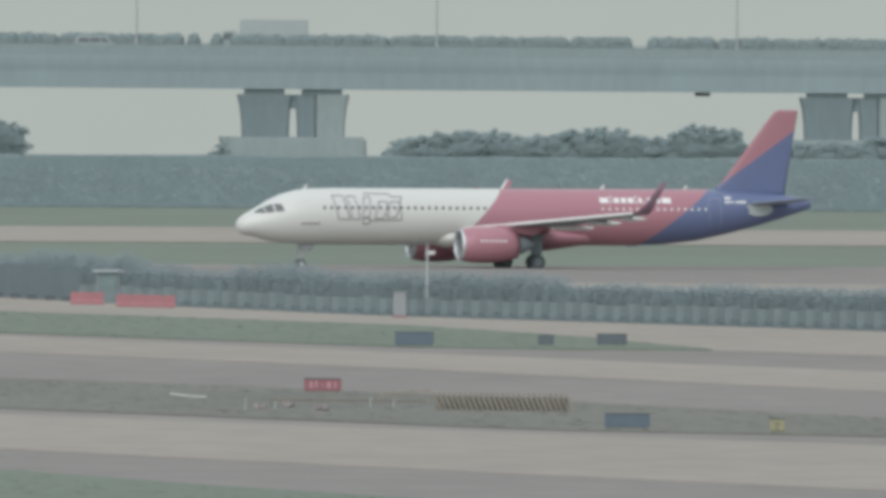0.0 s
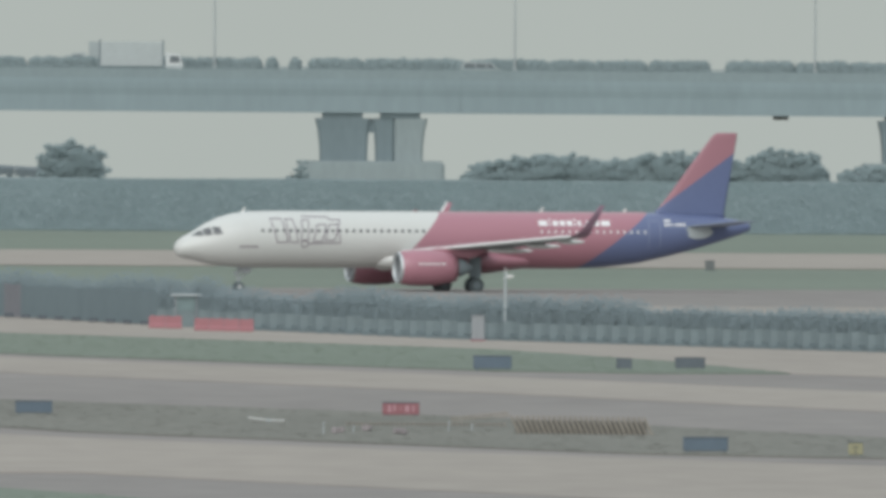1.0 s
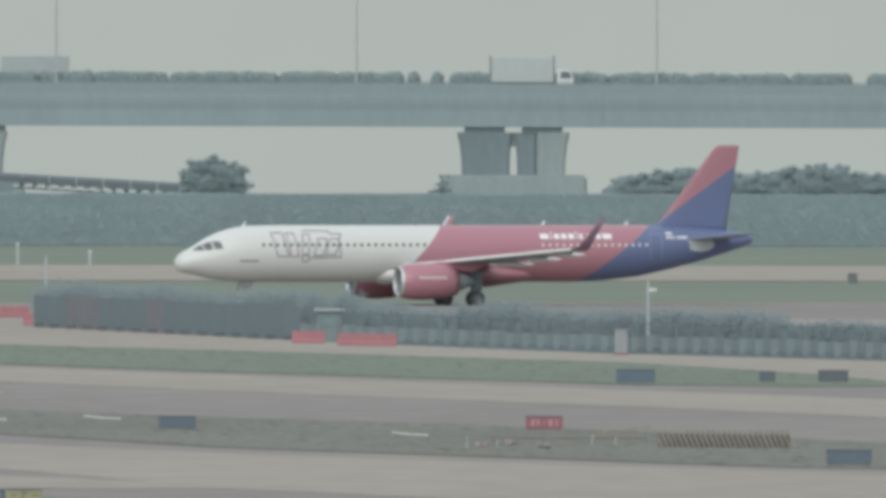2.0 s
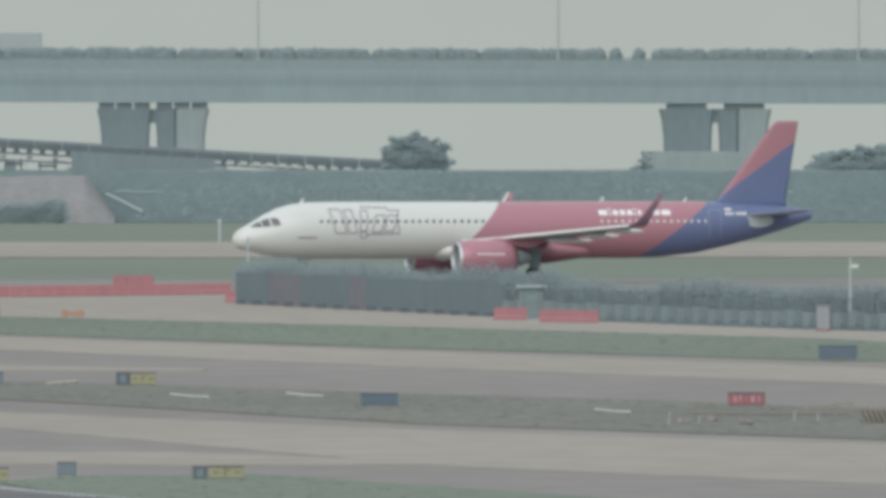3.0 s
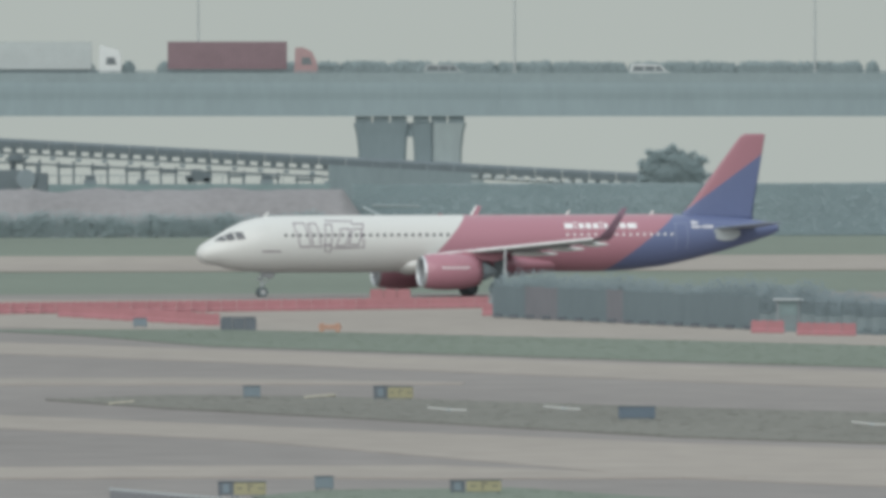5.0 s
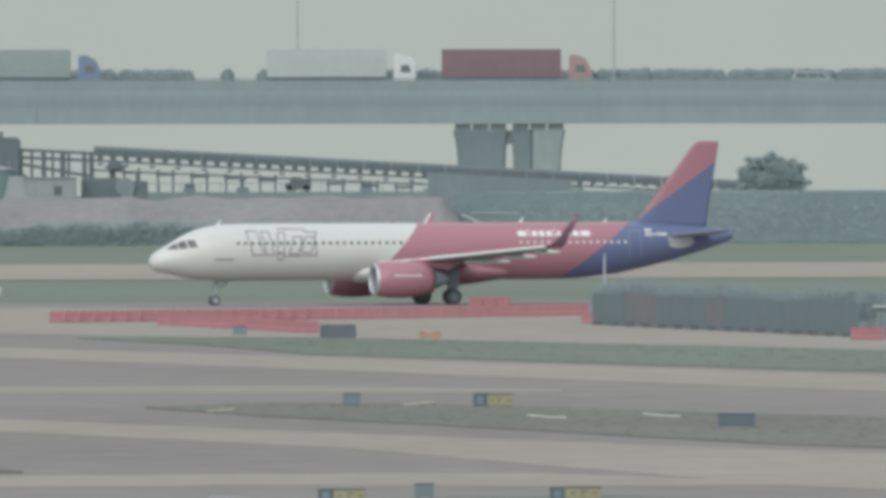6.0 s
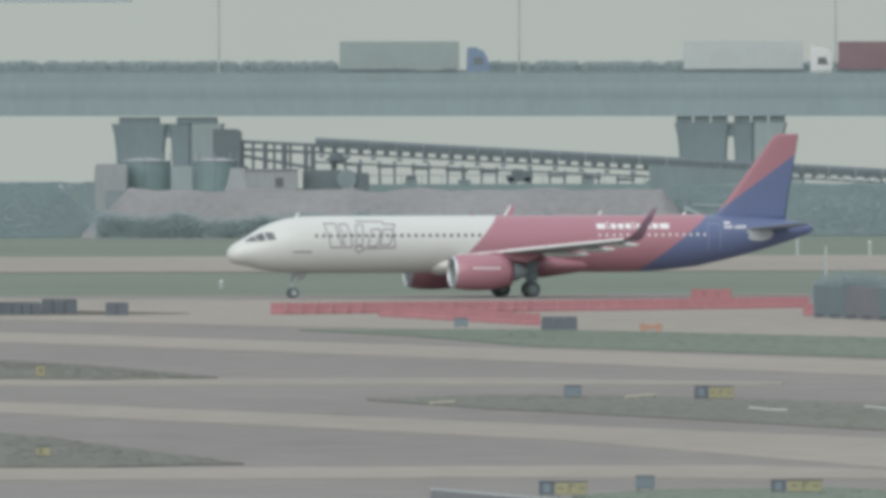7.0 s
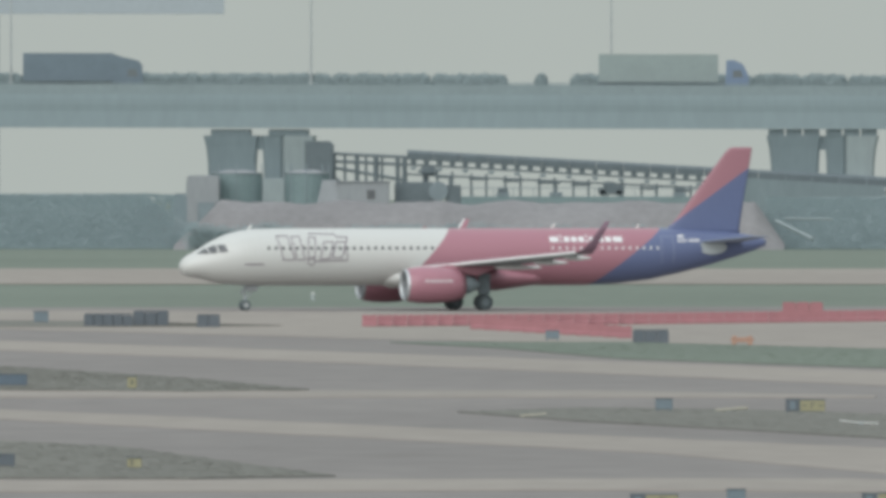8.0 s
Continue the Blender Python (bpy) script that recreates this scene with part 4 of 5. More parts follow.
block((-59.58, 2340.76), 3.3, 0.8, "long row of dark ballast blocks on the pavement")
block((-56.83, 2345.74), 2.4, 0.95, "dark covered ballast blocks on the pavement")
block((-52.70, 2335.81), 1.55, 0.78, "single dark ballast block on the pavement")


def barrier(x, y, rz, ln):
    b = root("traffic_barrier", (x, y, 0.03), "red plastic water-filled traffic barrier, greyed for haze", "barrier", "red barriers", rz=rz)
    bm = bmesh.new()
    prof = [(-0.28, 0), (0.28, 0), (0.28, 0.16), (0.14, 0.32), (0.1, 0.76), (-0.1, 0.76), (-0.14, 0.32), (-0.28, 0.16)]
    rings(bm, [[(s, y2, z) for y2, z in prof] for s in (-ln / 2 + 0.004, ln / 2 - 0.004)])
    part("body", bm, RED_PLASTIC, b)
    for dx in (-0.3, 0.3):
        bm = bmesh.new()
        box(bm, (dx * ln, 0, 0.77), (0.2, 0.12, 0.06), bevel=0.02)
        part("filler_cap", bm, RED_PLASTIC, b)
    return b


def barrier_row(p, q, ln=1.0):
    p, q = Vector(p), Vector(q)
    d = q - p
    # the row runs steeply away from the viewer, so units stand square to the view and overlap
    n = max(1, int(round(abs(d.x) / ln)))
    first = None
    for i in range(n):
        m = p + d * ((i + 0.5) / n)
        wob = 1.5 * math.sin(i * 2.3)
        if first is None:
            first = barrier(m.x, m.y, wob, abs(d.x) / n)
        else:
            copy_thing(first, pose(m.x, m.y, 0.03, 0, 0, wob))


barrier_row((-42.42, 2340.76), (-24.24, 2360.81))
barrier_row((-24.24, 2360.81), (-6.05, 2391.54))
barrier_row((-34.75, 2321.05), (-23.16, 2240.85))
barrier_row((10.96, 2178.85), (13.03, 2174.56))
barrier_row((13.73, 2161.76), (17.37, 2153.32))
barrier_row((-6.34, 2325.95), (-5.60, 2316.18), 0.8)
o = root("stacked_barriers", (*(-13.05, 2423.08), 0.0), "stack of red plastic barriers behind the row", "barrier")
for i in range(3):
    bm = bmesh.new()
    box(bm, (-0.95 + i * 0.95, 0, 0.56), (0.93, 0.6, 1.12), bevel=0.07)
    part("unit", bm, RED_PLASTIC, o)
o = root("light_barrier", (*(-15.61, 2187.50), 0.03), "small orange plastic warning barrier", "barrier")
bm = bmesh.new()
box(bm, (0, 0, 0.34), (1.45, 0.3, 0.3), bevel=0.06)
part("board", bm, ORANGE, o)
for dx in (-0.5, 0.5):
    bm = bmesh.new()
    box(bm, (dx, 0, 0.3), (0.3, 0.45, 0.6), bevel=0.05)
    part("foot", bm, ORANGE, o)


def kiosk():
    k = root("guard_booth", (*(13.36, 2187.50), 0.0), "small green guard booth with a flat white roof", "booth")
    bm = bmesh.new()
    box(bm, (0, 0, 0.55), (1.3, 1.3, 1.1), bevel=0.03)
    part("lower_wall", bm, INFILL, k)
    bm = bmesh.new()
    box(bm, (0, 0, 1.5), (1.34, 1.34, 0.85), bevel=0.03)
    part("window_band", bm, TANK, k, "green tinted window band")
    for sx in (-1, 1):
        for sy in (-1, 1):
            bm = bmesh.new()
            box(bm, (sx * 0.66, sy * 0.66, 1.0), (0.09, 0.09, 2.0))
            part("corner_post", bm, SHED, k)
    bm = bmesh.new()
    box(bm, (0, 0, 2.05), (1.95, 1.95, 0.14), bevel=0.04)
    part("roof", bm, STEEL_PALE, k)


def cabinet():
    k = root("utility_cabinet", (*(30.48, 2095.0), 0.0), "pale grey upright utility cabinet beside the fence", "cabinet")
    bm = bmesh.new()
    box(bm, (0, 0, 0.82), (0.78, 0.6, 1.45), bevel=0.04)
    part("body", bm, SHED, k)
    bm = bmesh.new()
    box(bm, (0, 0, 1.57), (0.86, 0.68, 0.07), bevel=0.02)
    part("cap", bm, SHED, k)
    bm = bmesh.new()
    box(bm, (0, 0, 0.06), (0.9, 0.7, 0.12), bevel=0.02)
    part("base", bm, SIGN_RED, k)


def mast(pts, height, label, watching=True):
    k = root("camera_mast", (*pts, 0.0), label, "mast", "fence masts")
    bm = bmesh.new()
    rod(bm, (0, 0, 0), (0, 0, height), 0.09, 8, 0.07)
    part("pole", bm, STEEL_PALE, k)
    if watching:
        bm = bmesh.new()
        box(bm, (0.28, 0, height - 0.25), (0.45, 0.2, 0.18), bevel=0.04)
        part("camera_head", bm, WHITE, k)
        bm = bmesh.new()
        rod(bm, (-0.1, 0, height - 0.35), (0.35, 0, height - 0.35), 0.04, 6)
        part("bracket", bm, WHITE, k)
    bm = bmesh.new()
    rod(bm, (0, 0, height), (0, 0, height + 0.3), 0.03, 6)
    part("spike", bm, WHITE, k)
    return k


kiosk()
cabinet()
mast((32.26, 2104.01), 4.15, "slender white camera mast by the fence")
mast((-4.88, 2355.77), 4.2, "slender white mast behind the screen", False)


# ---- fences ----
def screened_fence():
    """Dark cloth-covered hoarding, panel by panel."""
    f = root("screen_fence", (0, 0, 0), "dark teal shade-cloth fence with faded red patches", "fence")
    a, b = Vector((-5.58, 2311.32)), Vector((11.60, 2200.60))
    n = 16
    rng = random.Random(3)
    for i in range(n):
        p, q = a.lerp(b, i / n), a.lerp(b, (i + 1) / n)
        hgt = 2.2 + rng.uniform(-0.05, 0.05)
        bm = bmesh.new()
        m = 8
        lo, hi2 = [], []
        for j in range(m + 1):
            c = p.lerp(q, j / m)
            sag = 0.06 * math.sin(math.pi * j / m)
            bul = rng.uniform(-0.02, 0.02) if 0 < j < m else 0.0
            lo.append([(c.x, c.y + bul, 0.05), (c.x, c.y + bul - 0.05, hgt * 0.5), (c.x, c.y, hgt - sag), (c.x, c.y + 0.06, hgt - sag), (c.x, c.y + 0.06 + bul, 0.05)])
        rings(bm, lo)
        part("panel", bm, SCREEN_RED if i in (2, 3, 7) else SCREEN, f)
        bm = bmesh.new()
        rod(bm, (p.x, p.y + 0.75, 0), (p.x, p.y + 0.75, hgt - 0.05), 0.06, 6)
        part("post", bm, STEEL, f)
        bm = bmesh.new()
        box(bm, ((p.x + q.x) / 2, (p.y + q.y) / 2 - 0.2, 0.14), (abs(q.x - p.x), 0.5, 0.28), bevel=0.05, rz=0)
        part("footing", bm, BLACK, f)


def wire_fence():
    f = root("wire_fence", (0, 0, 0), "grey-green wire fence with close posts and a dark kerb", "fence")
    path = [Vector((11.60, 2200.60)), Vector((17.50, 2166.01)), Vector((29.39, 2108.03)), Vector((54.30, 2030.39)), Vector((78.83, 1944.44))]
    rng = random.Random(8)
    for p, q in zip(path, path[1:]):
        n = max(2, int(round((q.x - p.x) / 0.9)))
        for i in range(n):
            c, d = p.lerp(q, i / n), p.lerp(q, (i + 1) / n)
            hgt = 2.1
            bm = bmesh.new()
            rod(bm, (c.x, c.y, 0), (c.x, c.y, hgt), 0.06, 5)
            part("post", bm, FENCE, f)
            bm = bmesh.new()
            for z in (0.35, 1.9):
                rod(bm, (c.x, c.y, z), (d.x, d.y, z), 0.03, 4)
            for j in range(1, 5):
                w = c.lerp(d, j / 5)
                rod(bm, (w.x, w.y, 0.3), (w.x, w.y, 1.95), 0.022, 4)
            part("mesh_panel", bm, FENCE, f)
            bm = bmesh.new()
            low = rng.uniform(0.85, 1.0)
            box(bm, ((c.x + d.x) / 2, (c.y + d.y) / 2 + 0.12, 0.2 + low / 2), (abs(d.x - c.x) - 0.01, 0.05, low), bevel=0.015)
            part("infill_sheet", bm, INFILL, f, "pale weathered lower sheet")
            bm = bmesh.new()
            box(bm, ((c.x + d.x) / 2, (c.y + d.y) / 2 - 0.1, 0.12), (abs(d.x - c.x), 0.5, 0.24), bevel=0.02)
            part("kerb", bm, FENCE, f)


def fence_scrub():
    """Bushes and rank growth behind the fences."""
    rng = random.Random(31)
    verts, faces, blobs = [], [], []
    path = [Vector((-5.27, 2355.77)), Vector((11.53, 2263.86)), Vector((18.07, 2236.31)), Vector((30.56, 2191.85)), Vector((57.03, 2132.50)), Vector((83.85, 2068.48))]
    for p, q in zip(path, path[1:]):
        n = max(3, int((q.x - p.x) / 0.16))
        for i in range(n):
            c = p.lerp(q, (i + rng.random()) / n)
            hgt = (2.5 if c.x < 16 else 1.95) + 0.6 * noise.noise(Vector((c.x * 0.22, 4, 0))) + rng.uniform(-0.25, 0.15)
            if c.x > 42:
                hgt *= 0.8
            blobs.append((c.x, c.y + rng.uniform(-0.5, 1.0), hgt * 0.45, rng.uniform(0.5, 0.9), 0.5, max(0.4, hgt * 0.62)))
    v, fcs = leaves(rng, blobs, 210000, 0.085, 0.0, 1.0)
    tagged(mesh_of("scrub", v, fcs, SCRUB), "rank scrub growing behind the fence, paled for haze", "scrub", kind="stuff")


screened_fence()
wire_fence()
fence_scrub()


# ---- loose things on the dry grass ----
def frame_stack():
    s = root("timber_frames", (0, 0, 0), "row of leaning bare timber frames on dry grass", "timber stack")
    # added dark board behind the slats paints the shade in their gaps
    bm = bmesh.new()
    box(bm, (27.95, 1594.2, 0.36), (7.5, 0.1, 0.66), bevel=0.02, rz=-37.3)
    part("gap_shade_board", bm, GAP_SHADE, s, "dark board that stands in for shade between the slats")
    for p, q, n, w, hh, lean in (((24.96, 1595.51), (30.99, 1590.91), 26, 0.12, 0.95, -24), ((22.75, 1643.07), (25.72, 1670.45), 15, 0.1, 0.32, -30), ((17.56, 1627.0), (24.95, 1627.0), 34, 0.09, 0.22, -28)):
        p, q = Vector(p), Vector(q)
        for i in range(n):
            c = p.lerp(q, i / (n - 1))
            bm = bmesh.new()
            box(bm, (c.x, c.y, hh * 0.49), (w, 0.5, hh), ry=lean, bevel=0.012)
            part("slat", bm, WOOD, s)
    # the same painted gap shade behind the long low row
    bm = bmesh.new()
    box(bm, (21.3, 1627.6, 0.09), (7.4, 0.08, 0.14), bevel=0.02)
    part("gap_shade_board", bm, GAP_SHADE, s)


def litter():
    rng = random.Random(12)
    for pts, w, label in (((13.83, 1635.76), 1.7, "pale pipe lying on dry grass"), ((-6.40, 1704.02), 1.9, "pale broken pipe lying on dry grass"), ((-0.75, 1709.30), 1.8, "thin pale pipe on dry grass")):
        s = root("pipe", (*pts, 0.16), label, "pipe", rz=rng.uniform(-3, 3))
        bm = bmesh.new()
        rod(bm, (-w / 2, 0, 0.14), (0.1, 0.1, 0.02), 0.032, 8)
        rod(bm, (0.1, 0.1, 0.02), (w / 2, 0, 0.0), 0.032, 8)
        part("length", bm, WHITE, s)
        bm = bmesh.new()
        rod(bm, (0.02, 0.1, 0), (0.18, 0.1, 0), 0.075, 8)
        part("collar", bm, STEEL_PALE, s)
    for pts in ((16.78, 1593.21), (18.29, 1602.47), (19.66, 1588.62)):
        s = root("rubble", (*pts, 0.08), "small pale broken concrete lump on dry grass", "rubble", "rubble pieces")
        bm = bmesh.new()
        for _ in range(3):
            box(bm, (rng.uniform(-0.2, 0.2), rng.uniform(-0.2, 0.2), rng.uniform(0.08, 0.16)), (rng.uniform(0.2, 0.4), 0.3, rng.uniform(0.15, 0.3)), rz=rng.uniform(0, 90), bevel=0.03, rx=rng.uniform(-25, 25))
        part("lump", bm, RUBBLE, s)
    for pts, h in (((16.05, 1590.0), 0.5), ((17.5, 1597.0), 0.28), ((22.0, 1604.0), 0.42), ((23.1, 1606.0), 0.3)):
        s = root("peg", (*pts, 0.06), "thin pale survey peg in dry grass", "peg", "survey pegs")
        bm = bmesh.new()
        rod(bm, (0, 0, 0), (0.02, 0, h), 0.035, 6, 0.025)
        part("stake", bm, STEEL_PALE, s)
        bm = bmesh.new()
        box(bm, (0.02, 0, h), (0.1, 0.06, 0.07), bevel=0.015)
        part("head", bm, STEEL_PALE, s)
    bm = bmesh.new()
    a, b = Vector((-19.04, 1409.85)), Vector((-5.12, 1321.94))
    n = 60
    for i in range(n):
        c, d = a.lerp(b, i / n), a.lerp(b, (i + 0.75) / n)
        box(bm, ((c.x + d.x) / 2, (c.y + d.y) / 2, 0.05), (d.x - c.x, 1.2, 0.09), bevel=0.012)
    tagged(part("kerb", bm, STEEL_PALE), "white painted kerb blocks along the near verge", "kerb", kind="structure")
    for pts, h in (((-51.18, 2618.76), 0.5), ((-8.68, 3004.09), 1.9), ((-2.39, 2987.80), 1.3)):
        s = root("marker_light", (*pts, -0.1), "small pale airfield marker on the grass", "marker light", "markers")
        bm = bmesh.new()
        rod(bm, (0, 0, 0), (0, 0, h), 0.12, 8)
        part("stem", bm, STEEL_PALE, s)
        bm = bmesh.new()
        box(bm, (0, 0, h), (0.26, 0.26, 0.2), bevel=0.05)
        part("head", bm, WHITE, s)


frame_stack()
litter()


# ---- the airliner ----
GX = 21.9               # main gear behind the nose; local x runs from nose to tail, near side is -y
STATIONS = ((0.2, 3.2, 0.05, 0.05), (0.27, 3.16, 0.36, 0.31), (0.5, 3.18, 0.68, 0.59), (0.86, 3.24, 0.90, 0.78), (1.27, 3.31, 1.06, 0.92), (1.9, 3.42, 1.28, 1.17), (2.6, 3.54, 1.50, 1.48),
            (3.6, 3.69, 1.72, 1.78), (4.6, 3.78, 1.88, 1.96), (5.8, 3.83, 1.96, 2.05), (7.5, 3.85, 1.975, 2.07), (30.5, 3.85, 1.975, 2.07),
            (33.0, 3.91, 1.88, 2.01), (35.5, 4.05, 1.70, 1.88), (38.0, 4.29, 1.42, 1.58), (40.0, 4.48, 1.14, 1.27), (42.0, 4.70, 0.80, 0.90), (43.5, 4.82, 0.48, 0.53), (44.3, 4.87, 0.22, 0.24))


def section(x):
    for p, q in zip(STATIONS, STATIONS[1:]):
        if x <= q[0]:
            u = (x - p[0]) / (q[0] - p[0])
            return [a + (b - a) * u for a, b in zip(p[1:], q[1:])]
    return STATIONS[-1][1:]


def skin_y(x, z, out=0.012):
    """Near-side skin of the fuselage at that station and height."""
    zc, ry, rz = section(x)
    return -(ry + out) * math.sqrt(max(0.02, 1 - ((z - zc) / rz) ** 2))


def foil(le, te, thick, n=9):
    """Closed aerofoil outline of (x, t) between leading and trailing edge."""
    up = []
    for i in range(n + 1):
        u = (1 - math.cos(math.pi * i / n)) / 2
        up.append((le + (te - le) * u, thick * 2.6 * (0.2969 * math.sqrt(u) - 0.126 * u - 0.3516 * u * u + 0.2843 * u ** 3 - 0.1015 * u ** 4) * 2))
    return up + [(x, -t * 0.8) for x, t in reversed(up[1:-1])]


def patch(bm, corners, out=0.03):
    """A small panel on the near skin from (x, z) corners."""
    bm.faces.new([bm.verts.new((x - GX, skin_y(x, z, out), z)) for x, z in corners])


def airliner():
    a = new("airliner")
    tagged(a, "twin-engine airliner, white nose, magenta middle and indigo tail, taxiing", "airliner")

    def loops_at(xs, seg=36):
        out = []
        for x in xs:
            zc, ry, rz = section(x)
            out.append([(x - GX, ry * math.cos(2 * math.pi * i / seg), zc + rz * math.sin(2 * math.pi * i / seg)) for i in range(seg)])
        return out

    xs = sorted(set([s[0] for s in STATIONS] + [0.36, 0.66, 1.05, 1.5, 2.2, 3.1] + [8 + i * 1.0 for i in range(37)]))
    xs = [x for x in xs if x <= 44.3]
    bm = bmesh.new()
    rings(bm, loops_at(xs))
    part("fuselage", bm, LIVERY, a, smooth=True)
    # belly fairing
    bm = bmesh.new()
    rings(bm, [[(x - GX, w * math.cos(q * 0.2618), 2.35 + d * math.sin(q * 0.2618)) for q in range(24)] for x, w, d in ((14.6, 0.6, 0.3), (16, 1.7, 0.75), (18, 2.15, 0.95), (24, 2.15, 0.95), (26.5, 1.6, 0.6), (28, 0.6, 0.25))])
    part("belly_fairing", bm, LIVERY, a, smooth=True)
    # wings with sharklets
    ST = ((0.0, 16.0, 23.7, 2.78, 0.34), (2.0, 17.0, 23.6, 2.97, 0.28), (6.4, 19.4, 24.0, 3.32, 0.16), (12.0, 22.4, 25.3, 3.78, 0.10), (16.6, 24.85, 26.45, 4.18, 0.07))
    for s in (-1, 1):
        bm = bmesh.new()
        rings(bm, [[(x - GX, s * y, z + t) for x, t in foil(le, te, th)] for y, le, te, z, th in ST])
        part("wing", bm, WING_GREY, a, "grey swept wing", smooth=True)
        bm = bmesh.new()
        SH = ((16.6, 24.85, 26.3, 4.18, 0.09), (17.15, 25.35, 26.4, 4.42, 0.08), (17.5, 25.8, 26.55, 4.95, 0.07), (17.75, 26.3, 26.9, 5.7, 0.06), (17.95, 26.85, 27.25, 6.5, 0.04))
        rings(bm, [[(x - GX, s * (y - 0.0) + t * s, z) for x, t in foil(le, te, th)] for y, le, te, z, th in SH])
        part("sharklet", bm, SHARKLET if s < 0 else PLANE_RED, a, "upturned wing tip", smooth=True)
        if s > 0:
            bm = bmesh.new()
            for (y0, l0, _, z0, _), (y1, l1, _, z1, _) in zip(SH[1:], SH[2:]):
                rod(bm, (l0 - GX, s * y0, z0), (l1 - GX, s * y1, z1), 0.09, 6, 0.07)
            part("tip_edge", bm, WING_EDGE, a, "bright wing tip edge")
        bm = bmesh.new()
        for (y0, l0, z0), (y1, l1, z1) in (((1.95, 16.98, 2.97), (6.4, 19.38, 3.32)), ((6.4, 19.38, 3.32), (16.8, 24.93, 4.2))):
            rod(bm, (l0 - GX + 0.06, s * y0, z0 + 0.05), (l1 - GX + 0.04, s * y1, z1 + 0.05), 0.105, 8, 0.085)
        part("leading_edge", bm, WING_EDGE, a, "bright bare-metal leading edge")
        for y, x0, x1, z in ((7.6, 21.6, 25.2, 3.12), (11.0, 23.4, 26.2, 3.48), (14.2, 24.8, 27.0, 3.82)):
            bm = bmesh.new()
            rings(bm, [[(x - GX, s * y + 0.17 * r * math.cos(q * 0.7854), z + 0.2 * r * math.sin(q * 0.7854)) for q in range(8)] for x, r in ((x0, 0.1), (x0 + 0.5, 0.8), ((x0 + x1) / 2, 1.0), (x1 - 0.3, 0.5), (x1, 0.08))])
            part("flap_fairing", bm, PLANE_WHITE, a, smooth=True)
        # tailplane
        bm = bmesh.new()
        rings(bm, [[(x - GX, s * y, z + t) for x, t in foil(le, te, th)] for y, le, te, z, th in ((0.5, 38.7, 42.3, 4.86, 0.2), (1.0, 39.0, 42.3, 4.9, 0.2), (6.2, 41.4, 42.8, 5.32, 0.08))])
        part("tailplane", bm, TAILPLANE, a, "indigo tailplane", smooth=True)
        bm = bmesh.new()
        rings(bm, [[(39.9 - GX + (0.98 if math.cos(q * 0.314) < 0 else 1.15) * math.cos(q * 0.314), s * (0.35 + 0.9 * k), 4.52 + 0.52 * math.sin(q * 0.314)) for q in range(20)] for k in (0.0, 1.0)])
        part("trim_plate", bm, STEEL_PALE, a, "pale bare-metal tailplane root plate")
        # engine
        ey, ez = s * 5.75, 1.86
        bm = bmesh.new()
        lathe(bm, ((15.55, 1.12), (15.7, 1.2), (16.4, 1.31), (17.4, 1.34), (18.4, 1.28), (19.3, 1.12), (19.8, 1.0), (19.75, 0.94), (18.4, 0.95), (16.2, 1.0), (15.55, 1.0)), ey, ez, cap=False)
        bmesh.ops.translate(bm, vec=(-GX, 0, 0), verts=bm.verts)
        e = part("engine_nacelle", bm, PLANE_RED, a, "magenta engine cowling", smooth=True)
        bm = bmesh.new()
        lathe(bm, ((15.56, 1.14), (15.42, 1.12), (15.34, 1.07), (15.38, 1.0), (15.56, 0.98)), ey, ez, cap=False)
        bmesh.ops.translate(bm, vec=(-GX, 0, 0), verts=bm.verts)
        part("intake_lip", bm, CHROME, e, "bright metal intake lip", smooth=True)
        bm = bmesh.new()
        lathe(bm, ((16.05, 0.99), (16.0, 0.3), (15.7, 0.02)), ey, ez)
        for q in range(18):
            an = q * 0.349
            box(bm, (15.98, ey + 0.62 * math.cos(an), ez + 0.62 * math.sin(an)), (0.05, 0.12, 0.66), rx=math.degrees(an) - 90)
        bmesh.ops.translate(bm, vec=(-GX, 0, 0), verts=bm.verts)
        part("fan", bm, FAN, e, "dark fan")
        bm = bmesh.new()
        lathe(bm, ((15.5, 0.985), (16.04, 0.965)), ey, ez, cap=False)
        bmesh.ops.translate(bm, vec=(-GX, 0, 0), verts=bm.verts)
        part("intake_duct", bm, SHED, e, "grey intake lining", smooth=True)
        bm = bmesh.new()
        lathe(bm, ((19.2, 0.85), (20.3, 0.62), (20.9, 0.3), (21.2, 0.04)), ey, ez)
        bmesh.ops.translate(bm, vec=(-GX, 0, 0), verts=bm.verts)
        part("exhaust_cone", bm, STEEL, e, "dark metal exhaust cone", smooth=True)
        bm = bmesh.new()
        rings(bm, [[(16.9 - GX, ey - 0.16, ez + 1.2), (16.9 - GX, ey + 0.16, ez + 1.2), (21.0 - GX, ey + 0.16, ez + 0.7), (21.0 - GX, ey - 0.16, ez + 0.7)], [(18.6 - GX, ey - 0.12, 3.3), (18.6 - GX, ey + 0.12, 3.3), (22.6 - GX, ey + 0.12, 3.2), (22.6 - GX, ey - 0.12, 3.2)]])
        part("pylon", bm, PLANE_RED, e)
        if s < 0:
            bm = bmesh.new()
            for i in range(6):
                x = 16.75 + i * 0.36
                box(bm, (x - GX, ey - 1.335 + 0.012 * i * i * 0.3, ez + 0.28), (0.26, 0.02, 0.13))
            part("cowl_marking", bm, PALE_MARK, e)
    # fin
    bm = bmesh.new()
